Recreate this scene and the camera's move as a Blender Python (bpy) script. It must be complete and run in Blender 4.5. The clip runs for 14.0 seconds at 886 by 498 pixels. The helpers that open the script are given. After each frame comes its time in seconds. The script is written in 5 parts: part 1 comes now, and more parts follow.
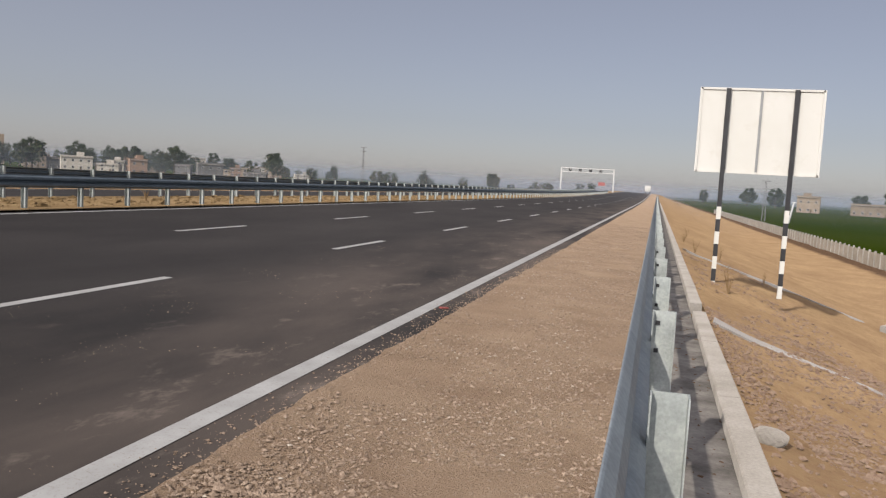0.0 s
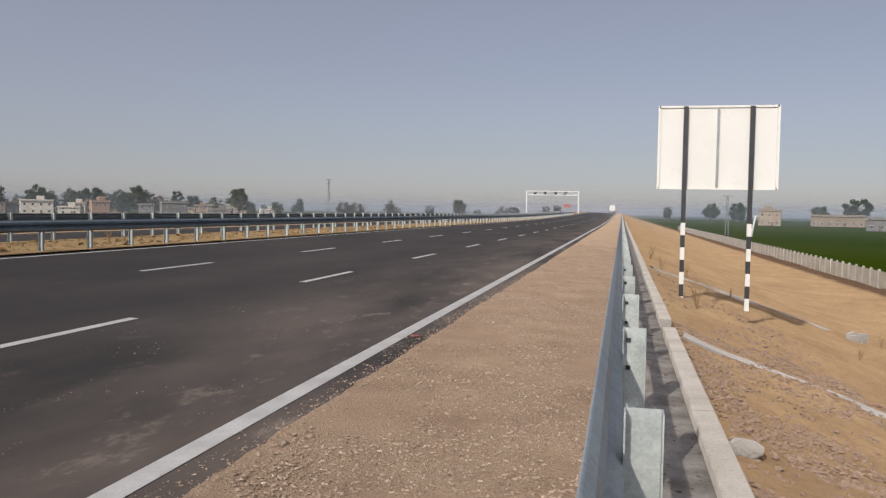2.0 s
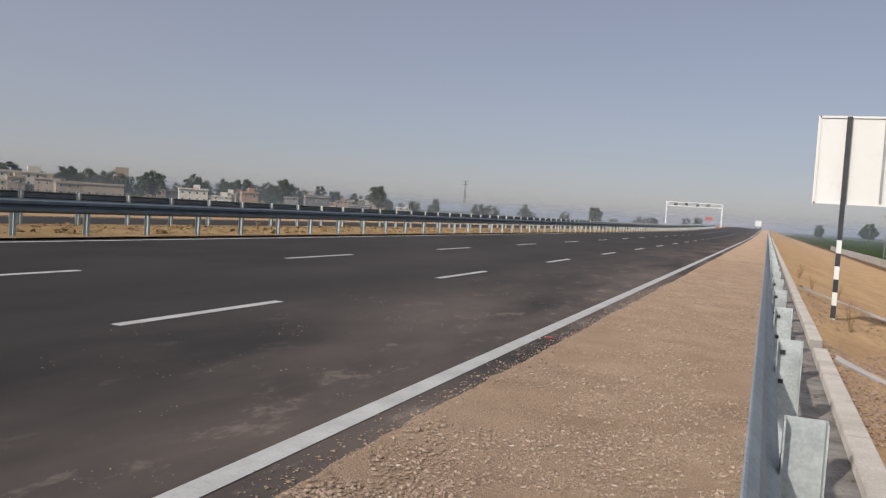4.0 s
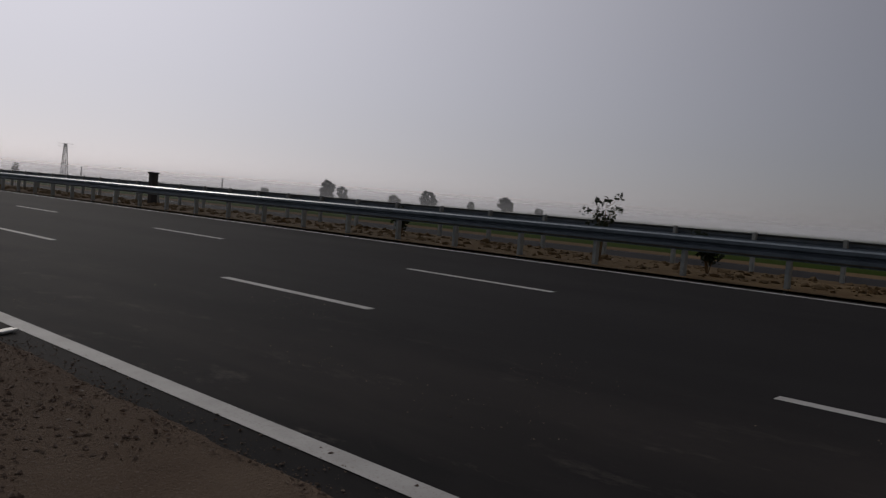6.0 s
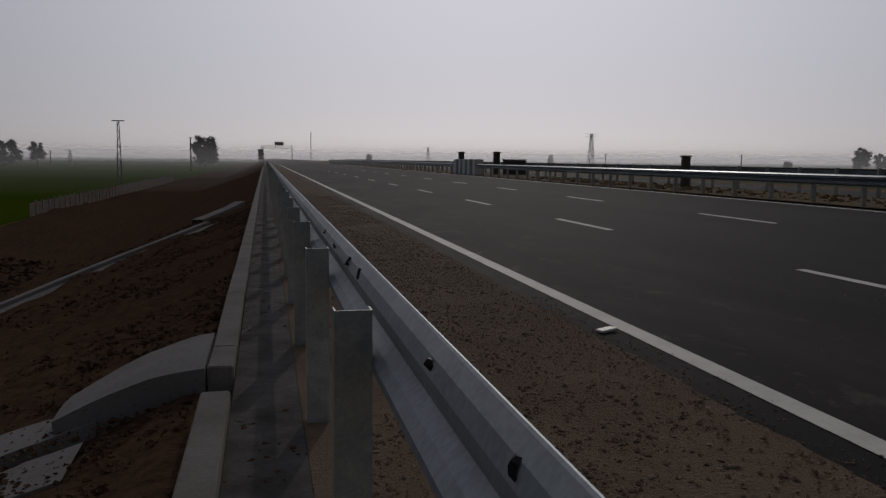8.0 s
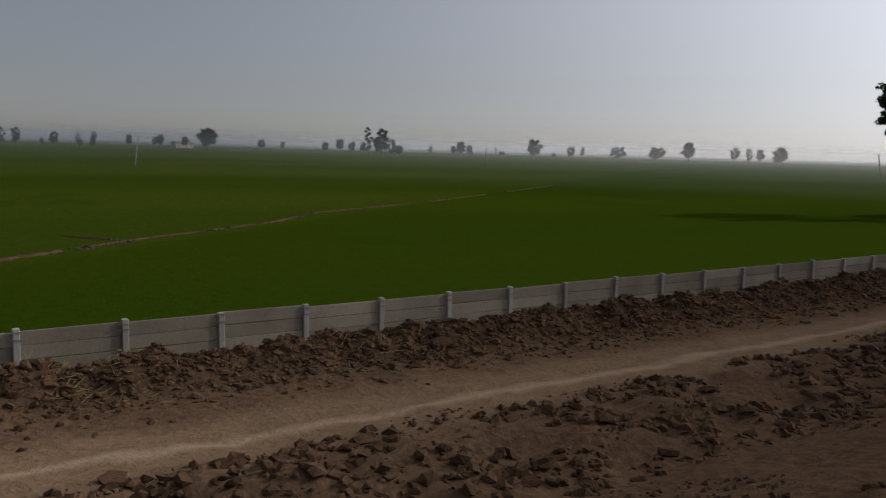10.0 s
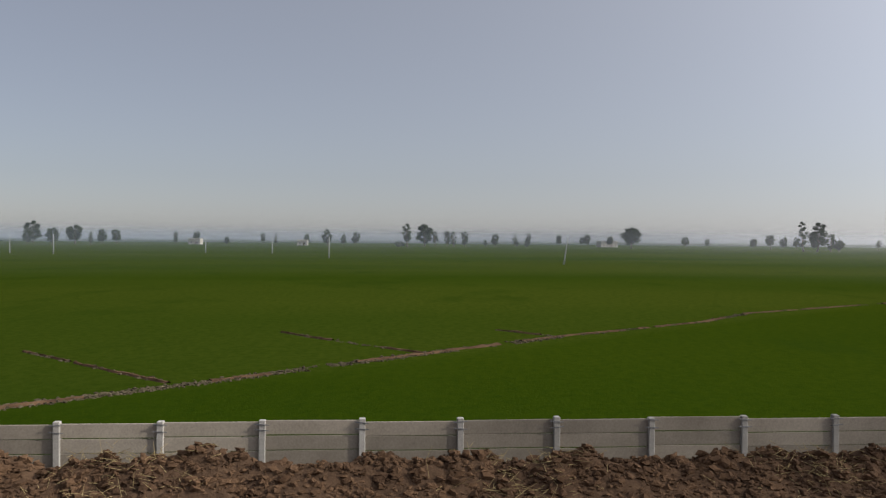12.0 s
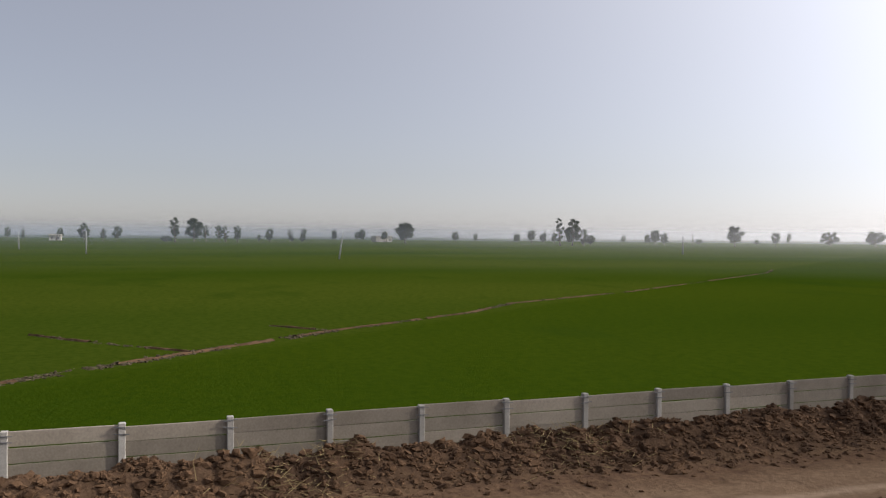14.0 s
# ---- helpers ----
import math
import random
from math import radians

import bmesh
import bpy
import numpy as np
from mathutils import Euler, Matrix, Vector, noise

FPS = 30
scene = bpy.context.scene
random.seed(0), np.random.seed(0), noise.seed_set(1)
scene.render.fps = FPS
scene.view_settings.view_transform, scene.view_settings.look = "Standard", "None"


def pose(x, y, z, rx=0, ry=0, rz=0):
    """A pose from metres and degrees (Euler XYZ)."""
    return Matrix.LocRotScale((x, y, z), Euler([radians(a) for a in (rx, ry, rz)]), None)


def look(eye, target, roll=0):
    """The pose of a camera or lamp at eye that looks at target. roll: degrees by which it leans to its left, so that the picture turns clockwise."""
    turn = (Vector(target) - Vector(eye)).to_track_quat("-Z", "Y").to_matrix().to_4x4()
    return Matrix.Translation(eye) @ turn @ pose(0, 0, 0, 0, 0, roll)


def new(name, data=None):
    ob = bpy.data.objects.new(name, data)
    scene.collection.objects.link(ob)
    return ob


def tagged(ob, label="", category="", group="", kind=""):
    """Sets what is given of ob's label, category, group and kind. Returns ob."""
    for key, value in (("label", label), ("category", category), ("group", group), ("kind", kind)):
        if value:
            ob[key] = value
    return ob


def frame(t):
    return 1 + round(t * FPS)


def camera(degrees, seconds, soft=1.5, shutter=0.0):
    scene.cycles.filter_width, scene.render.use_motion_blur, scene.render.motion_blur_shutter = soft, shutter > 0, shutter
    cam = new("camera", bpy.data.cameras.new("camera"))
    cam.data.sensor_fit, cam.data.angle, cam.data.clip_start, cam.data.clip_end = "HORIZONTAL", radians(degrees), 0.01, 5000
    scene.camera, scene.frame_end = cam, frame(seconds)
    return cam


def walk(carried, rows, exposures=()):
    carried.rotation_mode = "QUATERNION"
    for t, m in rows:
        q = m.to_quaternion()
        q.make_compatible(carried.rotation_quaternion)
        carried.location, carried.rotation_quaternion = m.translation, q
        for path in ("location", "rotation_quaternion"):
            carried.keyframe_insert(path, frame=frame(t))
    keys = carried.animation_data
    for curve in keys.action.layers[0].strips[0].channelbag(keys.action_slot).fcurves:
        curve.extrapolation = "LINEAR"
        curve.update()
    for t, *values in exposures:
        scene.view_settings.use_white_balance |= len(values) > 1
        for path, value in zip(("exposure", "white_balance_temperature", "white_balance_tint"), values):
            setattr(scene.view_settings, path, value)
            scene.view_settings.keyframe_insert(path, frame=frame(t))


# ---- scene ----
cam = camera(56.8, 14.0, soft=1.3)
# seconds, x, y, z, heading (0 looks along the road, to +y), pitch, lean
PATH = [
    (0.0, -0.029, 0.328, 1.696, 14.36, -4.67, -3.37),
    (0.5, -0.005, 0.311, 1.715, 12.21, -3.75, -1.16),
    (1.0, -0.004, 0.327, 1.707, 11.52, -3.54, -1.00),
    (1.5, -0.016, 0.318, 1.703, 11.52, -2.85, -0.99),
    (2.0, -0.024, 0.343, 1.688, 12.26, -2.66, -0.94),
    (2.5, -0.031, 0.339, 1.681, 13.05, -2.69, -0.90),
    (3.0, -0.055, 0.338, 1.647, 16.31, -2.85, -1.53),
    (3.5, -0.069, 0.313, 1.641, 18.78, -2.96, -2.56),
    (4.0, -0.093, 0.323, 1.622, 21.51, -2.78, -3.71),
    (4.2, -0.105, 0.316, 1.610, 27.79, -2.90, -3.72),
    (4.5, -0.093, 0.313, 1.587, 41.60, -2.97, -3.79),
    (4.9, -0.048, 0.312, 1.548, 66.03, -3.02, -4.00),
    (5.3, 0.013, 0.311, 1.507, 93.05, -3.05, -4.27),
    (5.7, 0.072, 0.310, 1.472, 118.03, -3.08, -4.52),
    (6.0, 0.102, 0.285, 1.478, 132.61, -3.13, -4.66),
    (6.3, 0.106, 0.215, 1.505, 141.46, -3.35, -4.71),
    (6.5, 0.099, 0.119, 1.514, 144.02, -3.736, -4.65),
    (7.0, 0.119, -0.134, 1.499, 148.44, -5.172, -4.0),
    (7.5, 0.194, -0.355, 1.505, 149.06, -6.43, -4.01),
    (8.0, 0.351, -0.587, 1.545, 167.74, -6.22, -0.61),
    (8.3, 0.364, -0.814, 1.506, 182.83, -6.32, 0.06),
    (8.5, 0.381, -0.860, 1.511, 191.20, -6.84, -0.81),
    (9.0, 0.524, -0.891, 1.490, 207.06, -8.76, -1.08),
    (9.2, 0.591, -0.908, 1.531, 211.63, -9.26, -2.16),
    (9.5, 0.742, -0.908, 1.531, 219.90, -8.87, -2.06),
    (9.9, 1.015, -0.906, 1.530, 233.09, -7.43, -1.71),
    (10.3, 1.313, -0.903, 1.529, 246.61, -5.41, -1.22),
    (10.7, 1.573, -0.900, 1.528, 258.11, -3.35, -0.75),
    (11.0, 1.706, -0.898, 1.526, 264.01, -2.09, -0.50),
    (11.3, 1.756, -0.895, 1.523, 266.45, -1.34, -0.41),
    (11.5, 1.753, -0.893, 1.508, 266.63, -1.12, -0.45),
    (12.0, 1.753, -0.916, 1.516, 265.57, -0.64, -0.44),
    (12.5, 1.757, -0.960, 1.499, 256.51, -0.30, -0.49),
    (13.0, 1.749, -0.979, 1.486, 250.71, -0.23, -0.45),
    (13.5, 1.757, -0.961, 1.468, 250.03, -0.49, -0.36),
    (14.0, 1.757, -0.981, 1.476, 249.97, -0.88, -0.47),
]


def eye_pose(x, y, z, yaw, pitch, lean):
    a, b = radians(yaw), radians(pitch)
    way = Vector((-math.sin(a) * math.cos(b), math.cos(a) * math.cos(b), math.sin(b)))
    return look((x, y, z), Vector((x, y, z)) + way, -lean)


walk(cam, [(r[0], eye_pose(*r[1:])) for r in PATH],
     exposures=[(0.0, -0.38, 6480, 12), (4.2, -0.37, 6300, 12), (5.2, -1.15, 6300, 12), (6.3, -2.4, 6350, 13), (7.5, -2.3, 6350, 13), (8.3, -2.45, 6350, 12), (8.5, -2.3, 6350, 11), (8.7, -1.7, 6400, 9), (9.0, -1.55, 6400, 9), (9.2, -1.4, 6400, 9), (10.5, -0.8, 6400, 8), (11.3, -0.32, 6350, 8), (12.0, -0.28, 6350, 8), (12.6, -0.18, 6400, 9), (14.0, -0.08, 6450, 10)])

# ---- light ----
SUN_HEADING, SUN_HEIGHT = 164.0, 30.0
world = bpy.data.worlds.new("world")
scene.world = world
world.use_nodes = True
wn = world.node_tree
sky = wn.nodes.new("ShaderNodeTexSky")
sky.sky_type = "NISHITA"
sky.sun_disc = False
sky.sun_elevation = radians(SUN_HEIGHT)
# rotation 0 puts the sky's sun over +y, and it grows clockwise
sky.sun_rotation = radians(-SUN_HEADING)
sky.altitude = 200
sky.air_density = 1.0
sky.dust_density = 0.7
sky.ozone_density = 1.5
pale = wn.nodes.new("ShaderNodeHueSaturation")
pale.inputs["Saturation"].default_value = 0.6
wn.links.new(sky.outputs[0], pale.inputs["Color"])
cool = wn.nodes.new("ShaderNodeMix")
cool.data_type, cool.blend_type = "RGBA", "MULTIPLY"
cool.inputs[0].default_value = 1.0
cool.inputs[7].default_value = (0.98, 0.97, 1.07, 1)
wn.links.new(pale.outputs[0], cool.inputs[6])
wn.links.new(cool.outputs[2], wn.nodes["Background"].inputs[0])
wn.nodes["Background"].inputs[1].default_value = 0.066
# the broad bright glow that hazy air has all round the sun
sh = radians(SUN_HEADING)
SUN_WAY = Vector((-math.sin(sh), math.cos(sh), math.tan(radians(SUN_HEIGHT)))).normalized()
wtc = wn.nodes.new("ShaderNodeTexCoord")
dot = wn.nodes.new("ShaderNodeVectorMath")
dot.operation = "DOT_PRODUCT"
dot.inputs[1].default_value = SUN_WAY
wn.links.new(wtc.outputs["Generated"], dot.inputs[0])
half = wn.nodes.new("ShaderNodeMath")
half.operation = "MULTIPLY_ADD"
half.inputs[1].default_value, half.inputs[2].default_value = 0.5, 0.5
wn.links.new(dot.outputs["Value"], half.inputs[0])
lobe = wn.nodes.new("ShaderNodeMath")
lobe.operation = "POWER"
lobe.inputs[1].default_value = 7.0
wn.links.new(half.outputs[0], lobe.inputs[0])
broad = wn.nodes.new("ShaderNodeMath")
broad.operation = "MULTIPLY_ADD"
broad.inputs[1].default_value, broad.inputs[2].default_value = 0.28, 0.07
wn.links.new(half.outputs[0], broad.inputs[0])
gain = wn.nodes.new("ShaderNodeMath")
gain.operation = "MULTIPLY_ADD"
gain.inputs[1].default_value = 2.6
wn.links.new(lobe.outputs[0], gain.inputs[0])
wn.links.new(broad.outputs[0], gain.inputs[2])
glow = wn.nodes.new("ShaderNodeBackground")
glow.inputs[0].default_value = (1.0, 0.97, 1.0, 1)
wn.links.new(gain.outputs[0], glow.inputs[1])
both_skies = wn.nodes.new("ShaderNodeAddShader")
wn.links.new(wn.nodes["Background"].outputs[0], both_skies.inputs[0])
wn.links.new(glow.outputs[0], both_skies.inputs[1])
wn.links.new(both_skies.outputs[0], wn.nodes["World Output"].inputs["Surface"])
sun = new("sun", bpy.data.lights.new("sun", "SUN"))
sun.data.energy = 5.0
sun.data.angle = radians(0.8)
sun.data.color = (1.0, 0.93, 0.82)
sun.matrix_world = look(SUN_WAY * 30, (0, 0, 0))

# ---- materials ----


def noise_nodes(nt, scale, detail=6.0, rough=0.6, coords="Object", stretch=None):
    tc = nt.nodes.new("ShaderNodeTexCoord")
    out = tc.outputs["Object"]
    if coords == "World":
        out = nt.nodes.new("ShaderNodeNewGeometry").outputs["Position"]
    if stretch:
        mp = nt.nodes.new("ShaderNodeMapping")
        mp.inputs["Scale"].default_value = stretch
        nt.links.new(out, mp.inputs[0])
        out = mp.outputs[0]
    n = nt.nodes.new("ShaderNodeTexNoise")
    n.inputs["Scale"].default_value = scale
    n.inputs["Detail"].default_value = detail
    n.inputs["Roughness"].default_value = rough
    nt.links.new(out, n.inputs["Vector"])
    return n.outputs["Fac"], out


def ramp(nt, fac, stops):
    r = nt.nodes.new("ShaderNodeValToRGB")
    el = r.color_ramp.elements
    while len(el) < len(stops):
        el.new(0.5)
    for e, (pos, col) in zip(el, stops):
        e.position = pos
        e.color = (*col, 1)
    nt.links.new(fac, r.inputs[0])
    return r.outputs[0]


def mix(nt, fac, a, b, mode="MIX"):
    m = nt.nodes.new("ShaderNodeMix")
    m.data_type, m.blend_type = "RGBA", mode
    for sock, v in ((m.inputs[0], fac), (m.inputs[6], a), (m.inputs[7], b)):
        if isinstance(v, bpy.types.NodeSocket):
            nt.links.new(v, sock)
        elif isinstance(v, (int, float)):
            sock.default_value = v
        else:
            sock.default_value = (*v, 1)
    return m.outputs[2]


def bump(nt, bsdf, height, strength, dist):
    b = nt.nodes.new("ShaderNodeBump")
    b.inputs["Strength"].default_value = strength
    b.inputs["Distance"].default_value = dist
    nt.links.new(height, b.inputs["Height"])
    nt.links.new(b.outputs[0], bsdf.inputs["Normal"])


def material(name, c1, c2, scale=3.0, fine=60.0, rough=0.85, metal=0.0, bumps=0.3, dist=0.01, c3=None, coords="World", stretch=None, vary=0.0, spec=0.3):
    """Two colours mixed by a coarse noise, a third one speckled in by a fine one, with relief."""
    m = bpy.data.materials.new(name)
    m.use_nodes = True
    nt = m.node_tree
    bs = nt.nodes["Principled BSDF"]
    big, _ = noise_nodes(nt, scale, coords=coords, stretch=stretch)
    small, _ = noise_nodes(nt, fine, 4.0, 0.7, coords=coords)
    col = ramp(nt, big, [(0.32, c1), (0.68, c2)])
    if c3:
        f = ramp(nt, small, [(0.55, (0, 0, 0)), (0.72, (1, 1, 1))])
        col = mix(nt, f, col, c3)
    else:
        f = ramp(nt, small, [(0.3, (0.82, 0.82, 0.82)), (0.7, (1.12, 1.12, 1.12))])
        col = mix(nt, 1.0, col, f, "MULTIPLY")
    if vary:
        oi = nt.nodes.new("ShaderNodeObjectInfo")
        v = ramp(nt, oi.outputs["Random"], [(0.0, (1 - vary,) * 3), (1.0, (1 + vary,) * 3)])
        col = mix(nt, 1.0, col, v, "MULTIPLY")
    nt.links.new(col, bs.inputs["Base Color"])
    bs.inputs["Roughness"].default_value = rough
    bs.inputs["Metallic"].default_value = metal
    bs.inputs["Diffuse Roughness"].default_value = 1.0 if rough > 0.8 else 0.0
    bs.inputs["Specular IOR Level"].default_value = 0.04 if rough > 0.8 else spec
    if bumps:
        bump(nt, bs, small, bumps, dist)
    return m


M_CLOD = material("dug_soil", (0.050, 0.030, 0.019), (0.140, 0.083, 0.048), 1.6, 30, 0.95, bumps=0.8, dist=0.03)
M_PAINT = material("road_paint", (0.31, 0.305, 0.29), (0.41, 0.405, 0.39), 2.5, 60, 0.75, bumps=0.25, dist=0.002, c3=(0.24, 0.21, 0.185))
M_POST = material("bright_galvanised_steel", (0.258, 0.284, 0.275), (0.387, 0.413, 0.396), 9, 60, 0.5, 0.2, bumps=0.05, dist=0.002, vary=0.12, spec=0.4)
M_CONC = material("concrete", (0.22, 0.20, 0.175), (0.32, 0.298, 0.268), 1.6, 40, 0.9, bumps=0.4, dist=0.006)
M_SLAB = material("worn_concrete", (0.141, 0.128, 0.118), (0.211, 0.192, 0.179), 1.2, 30, 0.92, bumps=0.5, dist=0.01)
M_PRECAST = material("precast_concrete", (0.205, 0.175, 0.140), (0.290, 0.252, 0.205), 0.8, 24, 0.9, bumps=0.3, dist=0.004, vary=0.2)
M_PPOST = material("pale_precast_post", (0.27, 0.25, 0.225), (0.37, 0.35, 0.32), 1.5, 30, 0.9, bumps=0.3, dist=0.004, vary=0.12)
M_ZINC = material("galvanised_steel", (0.185, 0.215, 0.235), (0.25, 0.285, 0.305), 5, 40, 0.55, 0.15, bumps=0.05, dist=0.002, vary=0.1, spec=0.35)
M_ZINC_D = material("weathered_steel_rail", (0.102, 0.128, 0.147), (0.154, 0.186, 0.211), 3, 40, 0.45, 0.4, bumps=0.05, dist=0.002, spec=0.5)
M_WHITE = material("white_paint", (0.50, 0.49, 0.45), (0.525, 0.515, 0.48), 1.2, 3.0, 0.55, c3=(0.485, 0.47, 0.425), bumps=0.05, dist=0.002)
M_BLACK = material("black_paint", (0.018, 0.018, 0.02), (0.03, 0.03, 0.032), 4, 60, 0.5, bumps=0.05, dist=0.002)
M_STEEL = material("grey_steel", (0.192, 0.198, 0.198), (0.256, 0.262, 0.262), 4, 40, 0.5, 0.3, bumps=0.05, dist=0.002)
M_LEAF = material("leaves", (0.026, 0.038, 0.020), (0.050, 0.062, 0.030), 0.6, 8, 0.8, bumps=0)
M_BARK = material("bark", (0.10, 0.075, 0.055), (0.17, 0.13, 0.095), 3, 25, 0.95, bumps=0.8, dist=0.03)
M_TWIG = material("dry_twig", (0.16, 0.10, 0.05), (0.25, 0.17, 0.09), 8, 60, 0.9, bumps=0)
M_STRAW = material("dry_grass", (0.230, 0.173, 0.083), (0.307, 0.243, 0.128), 6, 50, 0.9, bumps=0)
M_BRICK = material("plain_brickwork", (0.230, 0.147, 0.102), (0.294, 0.205, 0.147), 0.7, 12, 0.9, bumps=0.3, dist=0.02)
M_PLASTER = material("pale_plaster", (0.385, 0.350, 0.293), (0.477, 0.448, 0.392), 0.5, 10, 0.85, bumps=0.2, dist=0.01, vary=0.15)
M_DARK = material("dark_opening", (0.02, 0.02, 0.02), (0.035, 0.032, 0.03), 2, 20, 0.6, bumps=0)
M_SHOULDER = material("sandy_gravel", (0.218, 0.152, 0.104), (0.300, 0.221, 0.153), 1.1, 42, 0.95, bumps=1.0, dist=0.035, c3=(0.352, 0.282, 0.220))
M_MED = material("median_soil", (0.179, 0.118, 0.060), (0.233, 0.165, 0.087), 0.8, 12, 0.95, bumps=0.8, dist=0.05, c3=(0.134, 0.084, 0.040))

M_CONC_P = material("pale_mortar", (0.230, 0.218, 0.205), (0.301, 0.288, 0.275), 1.1, 30, 0.9, bumps=0.4, dist=0.008, c3=(0.160, 0.141, 0.128))
M_STRIP = material("stained_concrete", (0.066, 0.060, 0.055), (0.178, 0.165, 0.152), 2.2, 26, 0.92, bumps=0.5, dist=0.008)
M_BLUE = material("blue_paint", (0.06, 0.10, 0.18), (0.09, 0.14, 0.23), 3, 40, 0.5, bumps=0.05)
M_RED = material("faded_red_paint", (0.26, 0.07, 0.06), (0.33, 0.1, 0.09), 3, 40, 0.6, bumps=0.05)
M_DARKC = material("dark_concrete", (0.075, 0.072, 0.07), (0.13, 0.122, 0.115), 0.9, 20, 0.9, bumps=0.4, dist=0.01)
M_PALE = material("pale_steel", (0.418, 0.418, 0.410), (0.490, 0.490, 0.475), 1, 20, 0.5, bumps=0.05)
M_STEEL_D = material("dull_steel", (0.10, 0.10, 0.105), (0.16, 0.16, 0.16), 1, 20, 0.6, bumps=0.05)
M_TAN = material("tan_plaster", (0.244, 0.193, 0.144), (0.304, 0.248, 0.188), 0.4, 10, 0.9, bumps=0.2, vary=0.15)
M_GREYP = material("grey_plaster", (0.138, 0.134, 0.129), (0.184, 0.175, 0.166), 0.4, 10, 0.9, bumps=0.2, vary=0.15)
M_STONE = material("red_stone", (0.173, 0.115, 0.083), (0.269, 0.198, 0.147), 9, 60, 0.9, bumps=0.3, dist=0.004)
M_GRAVEL = material("pale_gravel", (0.13, 0.090, 0.064), (0.40, 0.31, 0.235), 22, 90, 0.9, bumps=0.2, dist=0.002)
M_CHIP = material("pale_chips", (0.30, 0.25, 0.20), (0.50, 0.44, 0.37), 18, 90, 0.85, bumps=0.1, dist=0.002)
M_SHEET = material("rusty_dark_sheet", (0.045, 0.043, 0.042), (0.075, 0.068, 0.062), 2, 20, 0.9, bumps=0.3, dist=0.005)
M_POLE = material("pale_concrete_pole", (0.26, 0.26, 0.25), (0.36, 0.36, 0.35), 1, 20, 0.85, bumps=0.2, dist=0.004)
M_MEDC = material("dry_clods", (0.161, 0.106, 0.051), (0.224, 0.160, 0.087), 4, 40, 0.95, bumps=0.4, dist=0.01)
M_BUND = material("bund_soil", (0.035, 0.030, 0.017), (0.115, 0.093, 0.060), 2.5, 20, 0.95, bumps=0.5, dist=0.02)


def dusty_asphalt():
    m = bpy.data.materials.new("dusty_asphalt")
    m.use_nodes = True
    nt = m.node_tree
    bs = nt.nodes["Principled BSDF"]
    grain, _ = noise_nodes(nt, 170, 3, 0.7, coords="World")
    wide, _ = noise_nodes(nt, 0.5, 5, 0.6, coords="World", stretch=(1, 0.3, 1))
    spots, pos = noise_nodes(nt, 2.6, 8, 0.75, coords="World", stretch=(1, 0.45, 1))
    col = ramp(nt, wide, [(0.3, (0.022, 0.0205, 0.0205)), (0.7, (0.036, 0.033, 0.032))])
    col = mix(nt, ramp(nt, grain, [(0.55, (0, 0, 0)), (0.75, (0.6, 0.6, 0.6))]), col, (0.075, 0.07, 0.067))
    sep = nt.nodes.new("ShaderNodeSeparateXYZ")
    nt.links.new(nt.nodes.new("ShaderNodeNewGeometry").outputs["Position"], sep.inputs[0])
    near = nt.nodes.new("ShaderNodeMapRange")
    near.inputs["From Min"].default_value = -6.6
    near.inputs["From Max"].default_value = -2.2
    nt.links.new(sep.outputs[0], near.inputs["Value"])
    film = ramp(nt, wide, [(0.38, (0, 0, 0)), (0.66, (1, 1, 1))])
    film = mix(nt, 1.0, film, near.outputs[0], "MULTIPLY")
    col = mix(nt, mix(nt, 1.0, film, (0.62, 0.62, 0.62), "MULTIPLY"), col, (0.115, 0.092, 0.078))
    sp = mix(nt, 1.0, ramp(nt, spots, [(0.56, (0, 0, 0)), (0.70, (1, 1, 1))]), near.outputs[0], "MULTIPLY")
    col = mix(nt, mix(nt, 1.0, sp, (0.55, 0.55, 0.55), "MULTIPLY"), col, (0.20, 0.165, 0.14))
    nt.links.new(col, bs.inputs["Base Color"])
    bs.inputs["Roughness"].default_value = 0.8
    bs.inputs["Diffuse Roughness"].default_value = 1.0
    bs.inputs["Specular IOR Level"].default_value = 0.03
    bump(nt, bs, grain, 0.4, 0.004)
    return m


M_ASPHALT = dusty_asphalt()

# ---- mesh helpers ----


def mesh_ob(name, bm, mat, parent=None, smooth=False):
    me = bpy.data.meshes.new(name)
    bm.to_mesh(me)
    bm.free()
    if smooth:
        me.polygons.foreach_set("use_smooth", [True] * len(me.polygons))
    for m in (mat if isinstance(mat, (list, tuple)) else (mat,)):
        me.materials.append(m)
    ob = new(name, me)
    if parent:
        ob.parent = parent
    return ob


def part(name, bm, mat, parent, label="", smooth=False):
    ob = mesh_ob(name, bm, mat, parent, smooth)
    return tagged(ob, label) if label else ob


def again(name, ob, m, parent):
    """Another piece on the same mesh."""
    o = new(name, ob.data)
    o.parent = parent
    o.matrix_basis = m
    return o


def box(bm, x0, x1, y0, y1, z0, z1, bevel=0.0, mi=0):
    g = bmesh.ops.create_cube(bm, size=1.0)
    bmesh.ops.scale(bm, verts=g["verts"], vec=(x1 - x0, y1 - y0, z1 - z0))
    bmesh.ops.translate(bm, verts=g["verts"], vec=((x0 + x1) / 2, (y0 + y1) / 2, (z0 + z1) / 2))
    fs = {f for v in g["verts"] for f in v.link_faces}
    for f in fs:
        f.material_index = mi
    if bevel:
        es = list({e for v in g["verts"] for e in v.link_edges})
        bmesh.ops.bevel(bm, geom=es, offset=bevel, segments=1, affect="EDGES", profile=0.5)
    return bm


